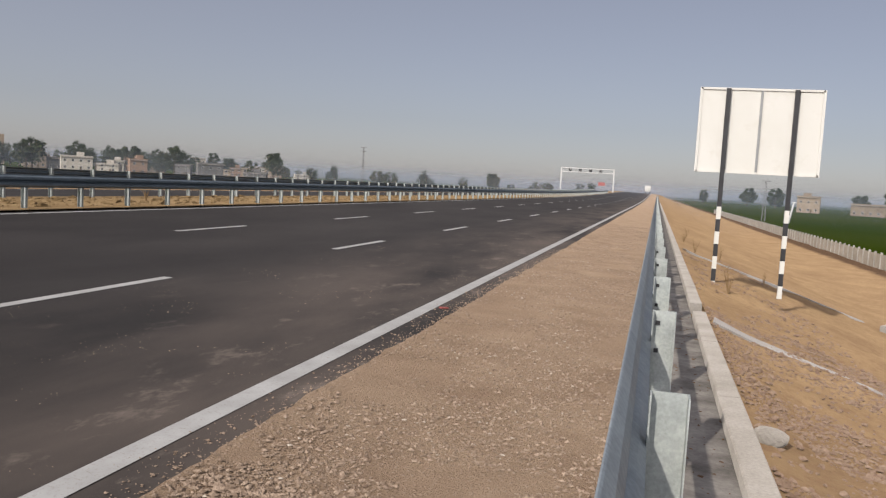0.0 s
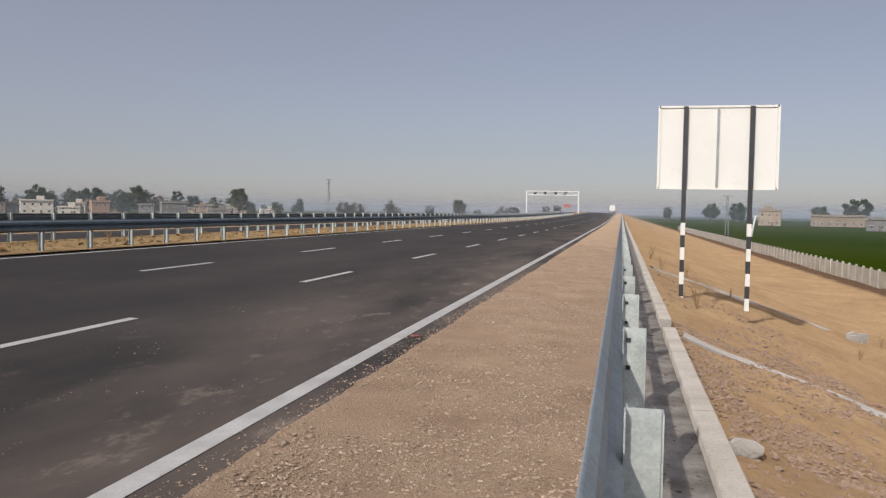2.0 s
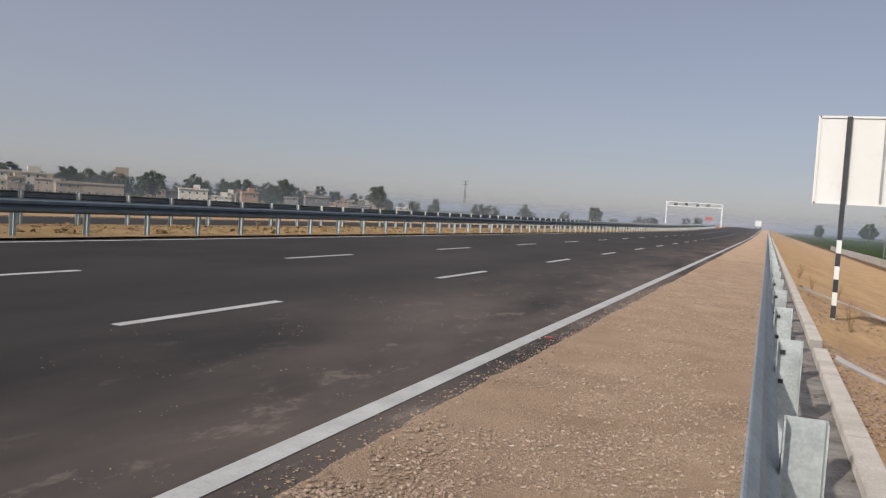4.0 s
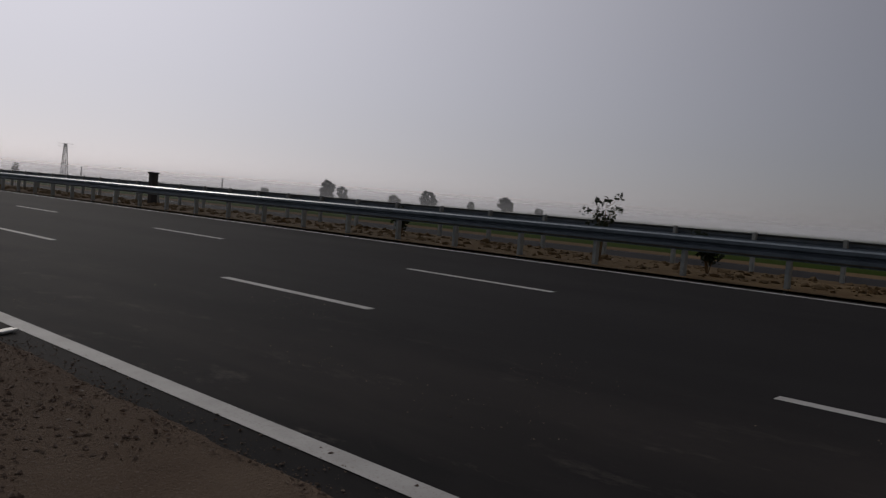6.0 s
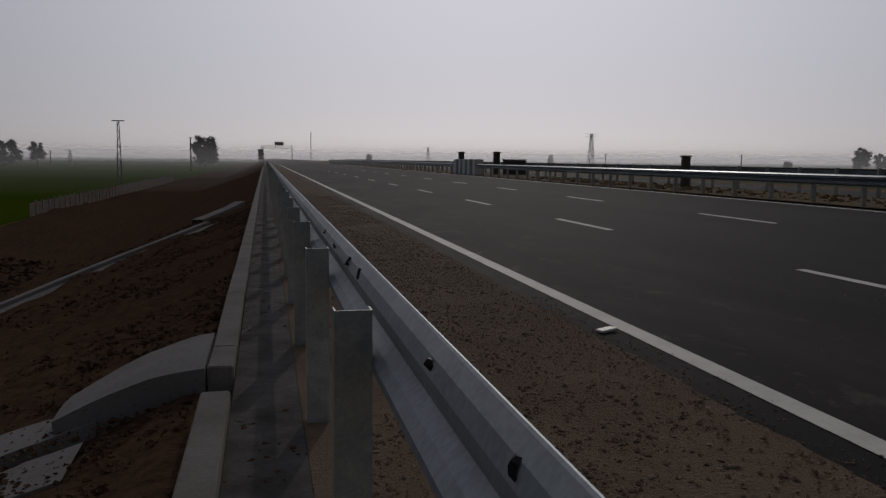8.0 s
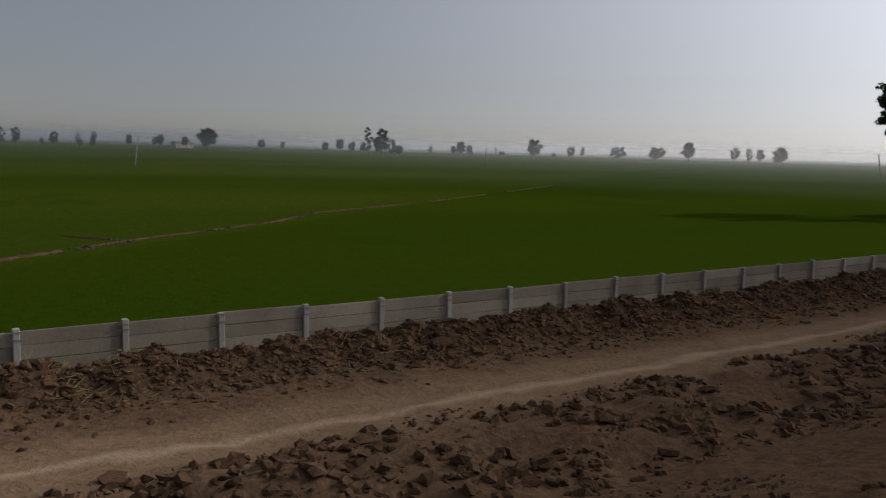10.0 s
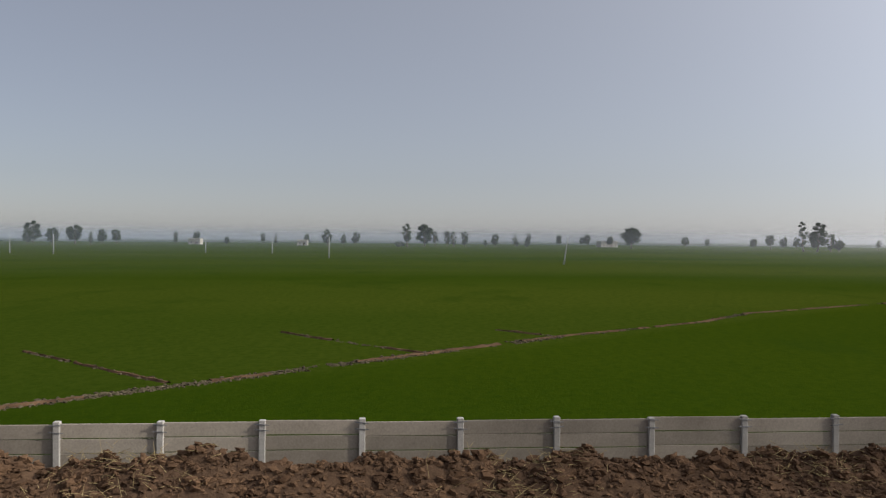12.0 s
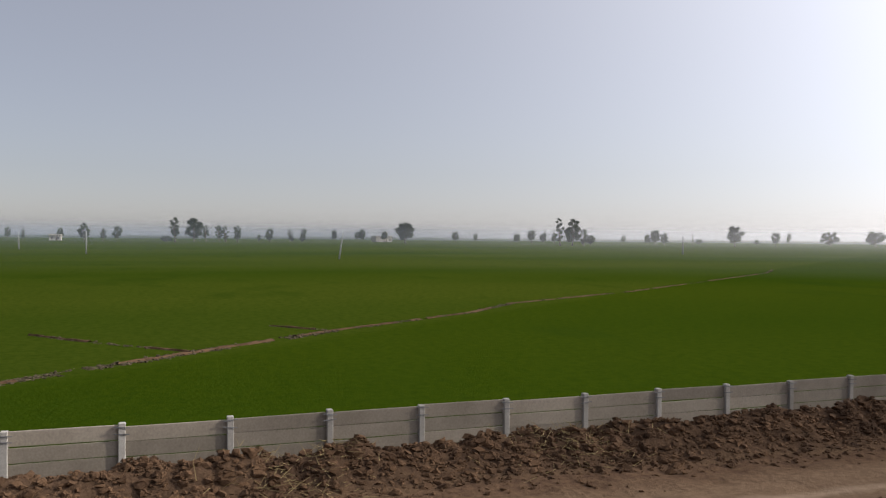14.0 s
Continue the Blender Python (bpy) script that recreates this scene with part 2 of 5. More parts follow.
def boxed(*a, **k):
    return box(bmesh.new(), *a, **k)


def tube(bm, pts, radii, sides=8, cap=True):
    """A tapered tube along points."""
    rings = []
    for i, q in enumerate(pts):
        q = Vector(q)
        d = (Vector(pts[min(i + 1, len(pts) - 1)]) - Vector(pts[max(i - 1, 0)])).normalized()
        u = d.orthogonal().normalized() if i == 0 else (u - d * u.dot(d)).normalized()
        w = d.cross(u)
        rings.append([bm.verts.new(q + (u * math.cos(2 * math.pi * k / sides) + w * math.sin(2 * math.pi * k / sides)) * radii[i]) for k in range(sides)])
    for a, b in zip(rings, rings[1:]):
        for k in range(sides):
            bm.faces.new((a[k], a[(k + 1) % sides], b[(k + 1) % sides], b[k]))
    if cap:
        bm.faces.new(rings[-1])
        bm.faces.new(rings[0][::-1])
    return bm


def sweep(bm, profile, ys, place):
    """A profile of (across, up) points swept along the stations ys; place(y) gives the offset (x, z)."""
    rows = []
    for y in ys:
        ox, oz = place(y)
        rows.append([bm.verts.new((px + ox, y, pz + oz)) for px, pz in profile])
    for a, b in zip(rows, rows[1:]):
        for k in range(len(profile) - 1):
            bm.faces.new((a[k], a[k + 1], b[k + 1], b[k]))
    return bm


def empty(name, m, label, category, group="", kind=""):
    e = new(name)
    e.matrix_basis = m
    return tagged(e, label, category, group, kind)


def smoothstep(a, b, v):
    v = min(1.0, max(0.0, (v - a) / (b - a)))
    return v * v * (3 - 2 * v)


def fbm(x, y, s, seed=0.0):
    return noise.fractal(Vector((x * s, y * s, seed)), 0.9, 2.0, 4)


# ---- the road's line ----


def rise(y):
    """The road climbs gently to a crest far ahead."""
    return 1.75 * smoothstep(110, 420, y)


def road_z(x):
    return 0.03 * min(max(-x, 0.0), 14.6)


PROFILE = [(-400, -3.7), (-60, -3.7), (-48, -3.2), (-37, -0.1), (-34.5, 0.0)]
EAST = [(0.0, 0.0), (0.75, -0.02), (1.4, -0.3), (4.0, -1.15), (7.5, -2.4), (9.5, -2.85), (11.0, -2.95), (13.0, -3.0), (15.5, -3.05), (18.4, -3.45), (20.0, -3.7), (5000, -3.7)]


def ground_z(x, y):
    if x < -18.9:
        xs = -33.5 - x
        return road_z(max(xs, -14.6)) if xs < 0 else interp(EAST, xs)
    return road_z(x) if x < 0 else interp(EAST, x)


def interp(tab, v):
    for (a, za), (b, zb) in zip(tab, tab[1:]):
        if v <= b:
            return za + (zb - za) * (v - a) / (b - a)
    return tab[-1][1]


def ridge(y):
    """How high the dug soil is heaped along the wall, from the gap in it to far ahead."""
    return smoothstep(-36, -32, y) * (1 - 0.6 * smoothstep(14, 30, y))


def relief(x, y):
    """The bare ground east of the kerb, with its unevenness, ruts, ledge and soil ridge."""
    z = interp(EAST, x)
    if x > 0.7:
        k = smoothstep(0.7, 2.0, x) * (1 - smoothstep(18.6, 20, x))
        z += k * (0.11 * fbm(x, y, 0.35, 3) + 0.05 * fbm(x, y, 1.7, 8))
        south = 1 - smoothstep(2, 9, y)
        for rut, deep in ((4.3, 0.09), (5.3, 0.07), (6.6, 0.05)):
            z -= deep * south * math.exp(-((x - rut - 0.25 * fbm(2, y, 0.25, rut)) / 0.16) ** 2)
        # the foot of the slope is a rough ditch with a broken bank up to the track
        off = 5.0 * smoothstep(-28, -62, y)
        z -= 0.16 * south * math.exp(-((x - 8.3 - 0.3 * fbm(3, y, 0.25, 9)) / 0.55) ** 2)
        bank = smoothstep(8.7, 10.9, x - 0.6 * fbm(0, y, 0.35, 5)) * (1 - smoothstep(11.2, 14.5, x - off))
        rough = smoothstep(8.4, 9.2, x) * (1 - smoothstep(10.8, 11.9, x - 0.5 * off))
        z += south * (0.24 * bank + rough * (0.16 * fbm(x, y, 0.9, 12) + 0.10 * fbm(x, y, 2.6, 13)))
        # heaped spoil beside the track where it turns out through the gap
        heap = math.exp(-((x - 13.2) / 2.2) ** 2 - ((y + 62) / 8.0) ** 2) + 0.7 * math.exp(-((x - 12.0) / 1.6) ** 2 - ((y + 48) / 5.0) ** 2)
        z += heap * (0.75 + 0.5 * fbm(x, y, 0.5, 14) + 0.25 * fbm(x, y, 1.6, 15))
        z += 0.06 * math.exp(-((x - 3.0) / 1.6) ** 2) * south * fbm(x, y, 2.2, 16)
        r = math.exp(-((x - 16.9 - 0.3 * fbm(1, y, 0.3, 2)) / 0.85) ** 2) * ridge(y)
        z += r * (0.66 + 0.26 * fbm(x, y, 0.8, 1) + 0.17 * fbm(x, y, 2.4, 6))
    return z


# ---- setting ----
YS = [-900, -600, -400, -300, -220, -160, -120] + list(range(-90, 121, 6)) + [140, 160, 180, 200, 225, 250, 280, 310, 340, 370, 400, 500, 700]

GRADE = [(y, rise(y)) for y in YS]


def strip(name, x0, x1, mat, lift, ys, nx=4, zf=ground_z):
    bm = bmesh.new()
    sweep(bm, [(x1 + (x0 - x1) * i / nx, lift + zf(x1 + (x0 - x1) * i / nx, 0)) for i in range(nx + 1)], ys, lambda y: (0.0, rise(y)))
    return mesh_ob(name, bm, mat)


def build_ground():
    # one sheet; finer near the place, with uneven soil on the slope
    xs = [-4000, -1500, -600, -250, -120, -70, -60, -50, -44, -40, -37, -34, -31, -29.5, -16.5, -14.8, -14, -10, -6, -3, -1.5, -0.4, 0.3]
    v = 0.7
    while v < 20:
        xs.append(v)
        v += 0.22
    xs += [21, 22.5, 25, 30, 40, 60, 90, 140, 220, 400, 800, 1600, 4000]
    ys = [-4000, -1800, -900, -600, -450, -330, -250, -190, -150, -125]
    v = -105.0
    while v < 62:
        ys.append(v)
        v += 0.3 if -32 < v < 26 else 0.9
    ys += [y for y in YS if y > 64] + [1000, 1800, 4000]
    verts, faces = [], []
    for y in ys:
        for x in xs:
            z = ground_z(x, y)
            if 0.7 < x < 20:
                z = relief(x, y)
            elif x <= 0.7:
                z -= 0.06
            if -60 < x < 18:
                z += rise(y) * smoothstep(-60, -40, x) * (1 - smoothstep(2, 17, x))
            verts.append((x, y, z))
    n = len(xs)
    for j in range(len(ys) - 1):
        for i in range(n - 1):
            a = j * n + i
            faces.append((a, a + 1, a + 1 + n, a + n))
    me = bpy.data.meshes.new("ground")
    me.from_pydata(verts, [], faces)
    me.polygons.foreach_set("use_smooth", [True] * len(faces))
    me.materials.append(M_GROUND)
    return tagged(new("ground", me), "bare soil embankment slope and wide green wheat field", "ground", kind="structure")


def ground_material():
    m = bpy.data.materials.new("soil_and_field")
    m.use_nodes = True
    nt = m.node_tree
    bs = nt.nodes["Principled BSDF"]
    pos = nt.nodes.new("ShaderNodeNewGeometry").outputs["Position"]
    sep = nt.nodes.new("ShaderNodeSeparateXYZ")
    nt.links.new(pos, sep.inputs[0])
    n1, _ = noise_nodes(nt, 0.45, coords="World")
    n2, _ = noise_nodes(nt, 6.0, 6, 0.7, coords="World")
    n3, _ = noise_nodes(nt, 34.0, 4, 0.7, coords="World")
    soil = ramp(nt, n1, [(0.3, (0.20, 0.132, 0.075)), (0.7, (0.29, 0.20, 0.112))])
    soil = mix(nt, ramp(nt, n2, [(0.45, (0, 0, 0)), (0.7, (0.7, 0.7, 0.7))]), soil, (0.16, 0.10, 0.062))
    soil = mix(nt, ramp(nt, n3, [(0.6, (0, 0, 0)), (0.75, (0.5, 0.5, 0.5))]), soil, (0.34, 0.265, 0.185))
    # darker raw earth on the lower slope, dug soil along the wall, and a dusty wheel track between them

    turn_off = nt.nodes.new("ShaderNodeMapRange")
    turn_off.interpolation_type = "SMOOTHSTEP"
    turn_off.inputs["From Min"].default_value, turn_off.inputs["From Max"].default_value = -25.0, -64.0
    turn_off.inputs["To Min"].default_value, turn_off.inputs["To Max"].default_value = 0.0, 5.6
    nt.links.new(sep.outputs[1], turn_off.inputs["Value"])
    along = nt.nodes.new("ShaderNodeMath")
    along.operation = "SUBTRACT"
    nt.links.new(sep.outputs[0], along.inputs[0])
    nt.links.new(turn_off.outputs[0], along.inputs[1])

    def between(lo, hi, soft, source=None):
        up = nt.nodes.new("ShaderNodeMapRange")
        up.inputs["From Min"].default_value, up.inputs["From Max"].default_value = lo - soft, lo + soft
        dn = nt.nodes.new("ShaderNodeMapRange")
        dn.inputs["From Min"].default_value, dn.inputs["From Max"].default_value = hi - soft, hi + soft
        dn.inputs["To Min"].default_value, dn.inputs["To Max"].default_value = 1.0, 0.0
        wv = nt.nodes.new("ShaderNodeMath")
        wv.operation = "MULTIPLY_ADD"
        nt.links.new(n1, wv.inputs[0])
        wv.inputs[1].default_value = 1.6
        sub = nt.nodes.new("ShaderNodeMath")
        sub.operation = "SUBTRACT"
        nt.links.new(source or sep.outputs[0], sub.inputs[0])
        sub.inputs[1].default_value = 0.8
        nt.links.new(sub.outputs[0], wv.inputs[2])
        nt.links.new(wv.outputs[0], up.inputs["Value"])
        nt.links.new(wv.outputs[0], dn.inputs["Value"])
        mu = nt.nodes.new("ShaderNodeMath")
        mu.operation = "MULTIPLY"
        nt.links.new(up.outputs[0], mu.inputs[0])
        nt.links.new(dn.outputs[0], mu.inputs[1])
        return mu.outputs[0]

    south = nt.nodes.new("ShaderNodeMapRange")
    south.inputs["From Min"].default_value, south.inputs["From Max"].default_value = 9.0, -1.0
    nt.links.new(sep.outputs[1], south.inputs["Value"])

    def only_south(fac):
        mm = nt.nodes.new("ShaderNodeMath")
        mm.operation = "MULTIPLY"
        nt.links.new(fac, mm.inputs[0])
        nt.links.new(south.outputs[0], mm.inputs[1])
        return mm.outputs[0]

    raw = ramp(nt, n2, [(0.35, (0.072, 0.045, 0.030)), (0.7, (0.150, 0.094, 0.058))])
    low = nt.nodes.new("ShaderNodeMath")
    low.operation = "MULTIPLY"
    nt.links.new(between(0.4, 15.6, 0.3), low.inputs[0])
    nt.links.new(south.outputs[0], low.inputs[1])
    soil = mix(nt, low.outputs[0], soil, raw)
    soil = mix(nt, between(15.4, 18.9, 0.35), soil, ramp(nt, n2, [(0.35, (0.052, 0.033, 0.022)), (0.7, (0.115, 0.072, 0.045))]))
    soil = mix(nt, only_south(between(11.3, 14.2, 0.5, along.outputs[0])), soil, ramp(nt, n2, [(0.35, (0.15, 0.100, 0.064)), (0.7, (0.215, 0.145, 0.094))]))
    soil = mix(nt, only_south(between(12.45, 12.8, 0.18, along.outputs[0])), soil, (0.29, 0.21, 0.145))
    f1, _ = noise_nodes(nt, 0.02, 4, 0.5, coords="World", stretch=(1.0, 0.35, 1))
    f2, _ = noise_nodes(nt, 2.2, 6, 0.75, coords="World")
    f3, _ = noise_nodes(nt, 0.11, 5, 0.6, coords="World", stretch=(0.5, 1.0, 1))
    f4, _ = noise_nodes(nt, 14.0, 3, 0.7, coords="World")
    grass = ramp(nt, f1, [(0.35, (0.026, 0.043, 0.004)), (0.65, (0.041, 0.054, 0.006))])
    # two plots: a lusher one this side of the long bund, a yellower one behind it
    across = nt.nodes.new("ShaderNodeVectorMath")
    across.operation = "DOT_PRODUCT"
    across.inputs[1].default_value = (0.793, 0.607, 0.0)
    nt.links.new(pos, across.inputs[0])
    plot = nt.nodes.new("ShaderNodeMapRange")
    plot.inputs["From Min"].default_value, plot.inputs["From Max"].default_value = 27.2, 28.8
    nt.links.new(across.outputs["Value"], plot.inputs["Value"])
    lush = ramp(nt, f1, [(0.35, (0.020, 0.037, 0.0022)), (0.65, (0.031, 0.046, 0.003))])
    grass = mix(nt, plot.outputs[0], lush, grass)
    grass = mix(nt, ramp(nt, f2, [(0.42, (0, 0, 0)), (0.7, (0.75, 0.75, 0.75))]), grass, (0.014, 0.029, 0.002))
    grass = mix(nt, ramp(nt, f3, [(0.58, (0, 0, 0)), (0.72, (0.6, 0.6, 0.6))]), grass, (0.017, 0.033, 0.003))
    grass = mix(nt, ramp(nt, f4, [(0.55, (0, 0, 0)), (0.75, (0.5, 0.5, 0.5))]), grass, (0.056, 0.074, 0.008))
    # the field begins behind the walls, on both sides of the road
    wob = nt.nodes.new("ShaderNodeMath")
    wob.operation = "MULTIPLY_ADD"
    nt.links.new(n1, wob.inputs[0])
    wob.inputs[1].default_value = 0.5
    nt.links.new(sep.outputs[0], wob.inputs[2])
    east = nt.nodes.new("ShaderNodeMath")
    east.operation = "GREATER_THAN"
    nt.links.new(wob.outputs[0], east.inputs[0])
    east.inputs[1].default_value = 18.75
    west = nt.nodes.new("ShaderNodeMath")
    west.operation = "LESS_THAN"
    nt.links.new(wob.outputs[0], west.inputs[0])
    west.inputs[1].default_value = -130.0
    both = nt.nodes.new("ShaderNodeMath")
    both.operation = "ADD"
    nt.links.new(east.outputs[0], both.inputs[0])
    nt.links.new(west.outputs[0], both.inputs[1])
    nt.links.new(mix(nt, both.outputs[0], soil, grass), bs.inputs["Base Color"])
    bs.inputs["Roughness"].default_value = 0.9
    bare = nt.nodes.new("ShaderNodeMath")
    bare.operation = "SUBTRACT"
    bare.inputs[0].default_value = 1.0
    nt.links.new(both.outputs[0], bare.inputs[1])
    nt.links.new(bare.outputs[0], bs.inputs["Diffuse Roughness"])
    bs.inputs["Specular IOR Level"].default_value = 0.0
    bump(nt, bs, n2, 0.8, 0.07)
    return m


M_GROUND = ground_material()
build_ground()

road = strip("road", -14.3, -0.6, M_ASPHALT, 0.0, YS, 6)
tagged(road, "dark asphalt carriageway with dust along its edge", "road", kind="structure")
far_road = strip("far_road", -33.0, -19.3, M_ASPHALT, 0.0, YS, 6)
tagged(far_road, "dark asphalt carriageway beyond the central reserve", "road", kind="structure")


def build_shoulder():
    """Sand and gravel over the asphalt's edge, with a ragged rim."""
    ys = sorted(set(YS + [y * 0.12 for y in range(-160, 260)]))
    rows, verts, faces = len(ys), [], []
    for y in ys:
        rim = -2.38 + 0.03 * fbm(3, y, 1.1, 30) + 0.03 * fbm(3, y, 5.0, 31) + 0.03 * fbm(3, y, 0.2, 32)
        for k in range(5):
            x = rim + (0.15 - rim) * k / 4
            verts.append((x, y, ground_z(x, 0) + rise(y) + (0.004 if k == 0 else 0.016)))
    for j in range(rows - 1):
        for k in range(4):
            a = j * 5 + k
            faces.append((a, a + 1, a + 6, a + 5))
    me = bpy.data.meshes.new("shoulder")
    me.from_pydata(verts, [], faces)
    me.materials.append(M_SHOULDER)
    return new("shoulder", me)


shoulder = build_shoulder()
tagged(shoulder, "sandy gravel shoulder of the road", "shoulder", kind="structure")
walkway = strip("concrete_strip", 0.153, 0.575, M_STRIP, 0.02, YS, 2)
tagged(walkway, "stained grey concrete strip between barrier and kerb", "pavement", kind="structure")
median = strip("median", -19.28, -14.32, M_MED, 0.04, YS, 3)
tagged(median, "dry sandy central reserve between the rails", "median", kind="structure")


def line_mark(name, x0, x1, y0, y1, mat=M_PAINT):
    bm = bmesh.new()
    ys = [y0] + [y for y in YS if y0 < y < y1] + [y1]
    sweep(bm, [(x1, 0.006 + ground_z(x1, 0)), (x0, 0.006 + ground_z(x0, 0))], ys, lambda y: (0.0, interp(GRADE, y)))
    return mesh_ob(name, bm, mat, road)


line_mark("edge_line", -2.84, -2.66, -300, 400)
line_mark("edge_line", -14.02, -13.88, -300, 400)
for xx in (-19.8, -30.8):
    line_mark("edge_line", xx - 0.07, xx + 0.07, -300, 300)
for k in range(-16, 24):
    for xl in (-6.34, -10.0):
        y = 6.99 + 9 * k
        if y < -3:
            y = -9.8 + 9 * (k + 2)
        line_mark("lane_dash", xl - 0.07, xl + 0.07, y, y + 3.1)

# ---- crash barriers ----
WBEAM = [(0.0, 0.0), (0.0, 0.02), (-0.083, 0.055), (-0.083, 0.115), (-0.012, 0.15), (-0.012, 0.165), (-0.083, 0.2), (-0.083, 0.26), (-0.004, 0.295), (0.0, 0.312)]


BACKED = [(-0.101, 0.312), (-0.095, 0.307), (-0.068, 0.27), (-0.051, 0.225), (-0.051, 0.195), (-0.07, 0.172), (-0.07, 0.152), (-0.027, 0.118), (0.0, 0.085), (0.0, 0.055), (-0.037, 0.02), (-0.049, 0.0)]


def rail_profile(side, flip):
    shape = BACKED[::-1] if flip else WBEAM
    outer = [(side * px, pz) for px, pz in shape]
    return outer + [(side * (px + 0.005), pz) for px, pz in shape[::-1]] + outer[:1]


def build_barrier(x, zbase, side, y0, y1, height, step, mat, post_mat, label, ys_posts, drop=0.335, reach=0.03):
    """side 1: the beam faces -x."""
    e = empty("crash_barrier", Matrix.Identity(4), label, "crash barrier", "barriers")
    bm = bmesh.new()
    prof = rail_profile(side, zbase == 0.0)
    y = y0
    while y < y1:
        yn = min(y + (4.0 if abs(y) < 60 else 12.0), y1)
        bm = bmesh.new()
        sweep(bm, [(px - side * reach, pz) for px, pz in prof], [y, yn], lambda q: (x, zbase + height - drop + rise(q)))
        part("beam", bm, mat, e)
        y = yn
    # a channel post: web towards the road, flanges along it
    pb = bmesh.new()
    d, w, t = 0.13 * side, 0.075, 0.006
    i = t * side
    outline = [(0, -w), (0, 0), (d, 0), (d, -w), (d - i, -w), (d - i, -t), (i, -t), (i, -w)]
    lo = [pb.verts.new((px, py, -0.25)) for px, py in outline]
    hi = [pb.verts.new((px, py, height)) for px, py in outline]
    for k in range(8):
        pb.faces.new((lo[k], hi[k], hi[(k + 1) % 8], lo[(k + 1) % 8]))
    pb.faces.new(hi)
    pb.faces.new(lo[::-1])
    bmesh.ops.recalc_face_normals(pb, faces=pb.faces)
    first = None
    for y in ys_posts:
        m = Matrix.Translation((x, y, zbase + rise(y)))
        if first is None:
            first = part("post", pb, post_mat, e)
            first.matrix_basis = m
            bb = bmesh.new()
            box(bb, min(0, -reach * side), max(0, -reach * side), -0.05, -0.02, height - 0.17, height - 0.12)
            blk = part("spacer", bb, M_ZINC_D, e)
            blk.matrix_basis = m
        else:
            again("post", first, m, e)
            if abs(y) < 40:
                again("spacer", blk, m, e)
            if abs(y) < 13 and abs(x) < 1:
                for bz in (height - 0.07, height - 0.23):
                    part("bolt", boxed(x + 0.02, x + 0.045, y - 0.018, y - 0.0065, bz - 0.012, bz + 0.012), M_BLACK, e)
    return e


near_posts = [3.16 + 2 * k for k in range(90)] + [1.15, -0.1, -1.65, -3.32] + [-5.27 - 2 * k for k in range(79)]
build_barrier(0.0, 0.0, 1, -162, 182, 1.035, 2.0, M_ZINC, M_POST, "galvanised steel crash barrier on channel posts beside the shoulder", near_posts, 0.265, 0.003)
build_barrier(-14.72, 0.44, -1, -200, 260, 0.84, 2.0, M_ZINC_D, M_POST, "grey steel crash barrier along the central reserve", [-199 + 2.0 * k for k in range(229)], 0.31, 0.03)
build_barrier(-18.9, 0.44, 1, -200, 260, 0.97, 2.0, M_ZINC_D, M_POST, "grey steel crash barrier facing the far carriageway", [-199.3 + 2.0 * k for k in range(229)])

# ---- kerb beside the barrier ----
kerb = empty("kerb", Matrix.Identity(4), "rough pale concrete kerb at the top of the slope", "kerb", kind="structure")
for y0, y1 in ((-140, -6.35), (-5.75, 12.3), (13.2, 60), (60.4, 160)):
    y = y0
    while y < y1 - 0.01:
        yn = min(y + (2.6 if abs(y) < 40 else 20), y1)
        bm = boxed(0.58, 0.76, y + 0.006, yn - 0.006, -0.15, 0.10, bevel=0.012)
        for v in bm.verts:
            v.co.x += 0.01 * noise.noise(v.co * 1.3)
            v.co.z += 0.007 * noise.noise(v.co * 2.1) + rise(v.co.y)
        part("kerb_stone", bm, M_CONC, kerb)
        y = yn

# ---- precast boundary wall ----
XF, ZF, SF, YF = 18.43, -2.14, 2.0, 1.41


def build_wall(y_first, count, label):
    e = empty("boundary_wall", Matrix.Identity(4), label, "wall", "boundary walls")
    pb = boxed(-0.07, 0.07, -0.065, 0.065, -1.75, 0.0, bevel=0.012)
    qb = boxed(-0.025, 0.025, 0.03, SF - 0.03, -0.284, -0.004, bevel=0.006)
    post = panel = None
    tie = part("tie_wire", boxed(-0.006, 0.006, -0.14, 0.14, -0.009, 0.009), M_STEEL_D, e)
    tie.matrix_basis = Matrix.Translation((XF - 0.078, y_first, ZF - 0.06))
    for k in range(count):
        y = y_first - SF * k
        jig = random.uniform(-0.025, 0.025)
        m = pose(XF, y, ZF + jig, random.uniform(-0.6, 0.6), 0, random.uniform(-1, 1))
        if post is None:
            post = part("post", pb, M_PPOST, e)
            post.matrix_basis = m
        else:
            again("post", post, m, e)
        if abs(y) < 34:
            for tz in (-0.06, -0.2):
                again("tie_wire", tie, pose(XF - 0.078, y, ZF + tz + random.uniform(-0.02, 0.02), random.uniform(-6, 6)), e)
        if k == count - 1:
            break
        jig = random.uniform(-0.03, 0.02)
        for r in range(5):
            m = pose(XF + 0.02 + random.uniform(-0.006, 0.006), y - SF, ZF + jig - 0.03 - 0.298 * r, random.uniform(-0.35, 0.35))
            if panel is None:
                panel = part("panel", qb, M_PRECAST, e)
                panel.matrix_basis = m
            else:
                again("panel", panel, m, e)
    return e


build_wall(YF + SF * 4, 23, "grey precast concrete wall of posts and stacked panels")
build_wall(YF + SF * 4 + SF * 24, 25, "grey precast concrete wall running on beside the field")


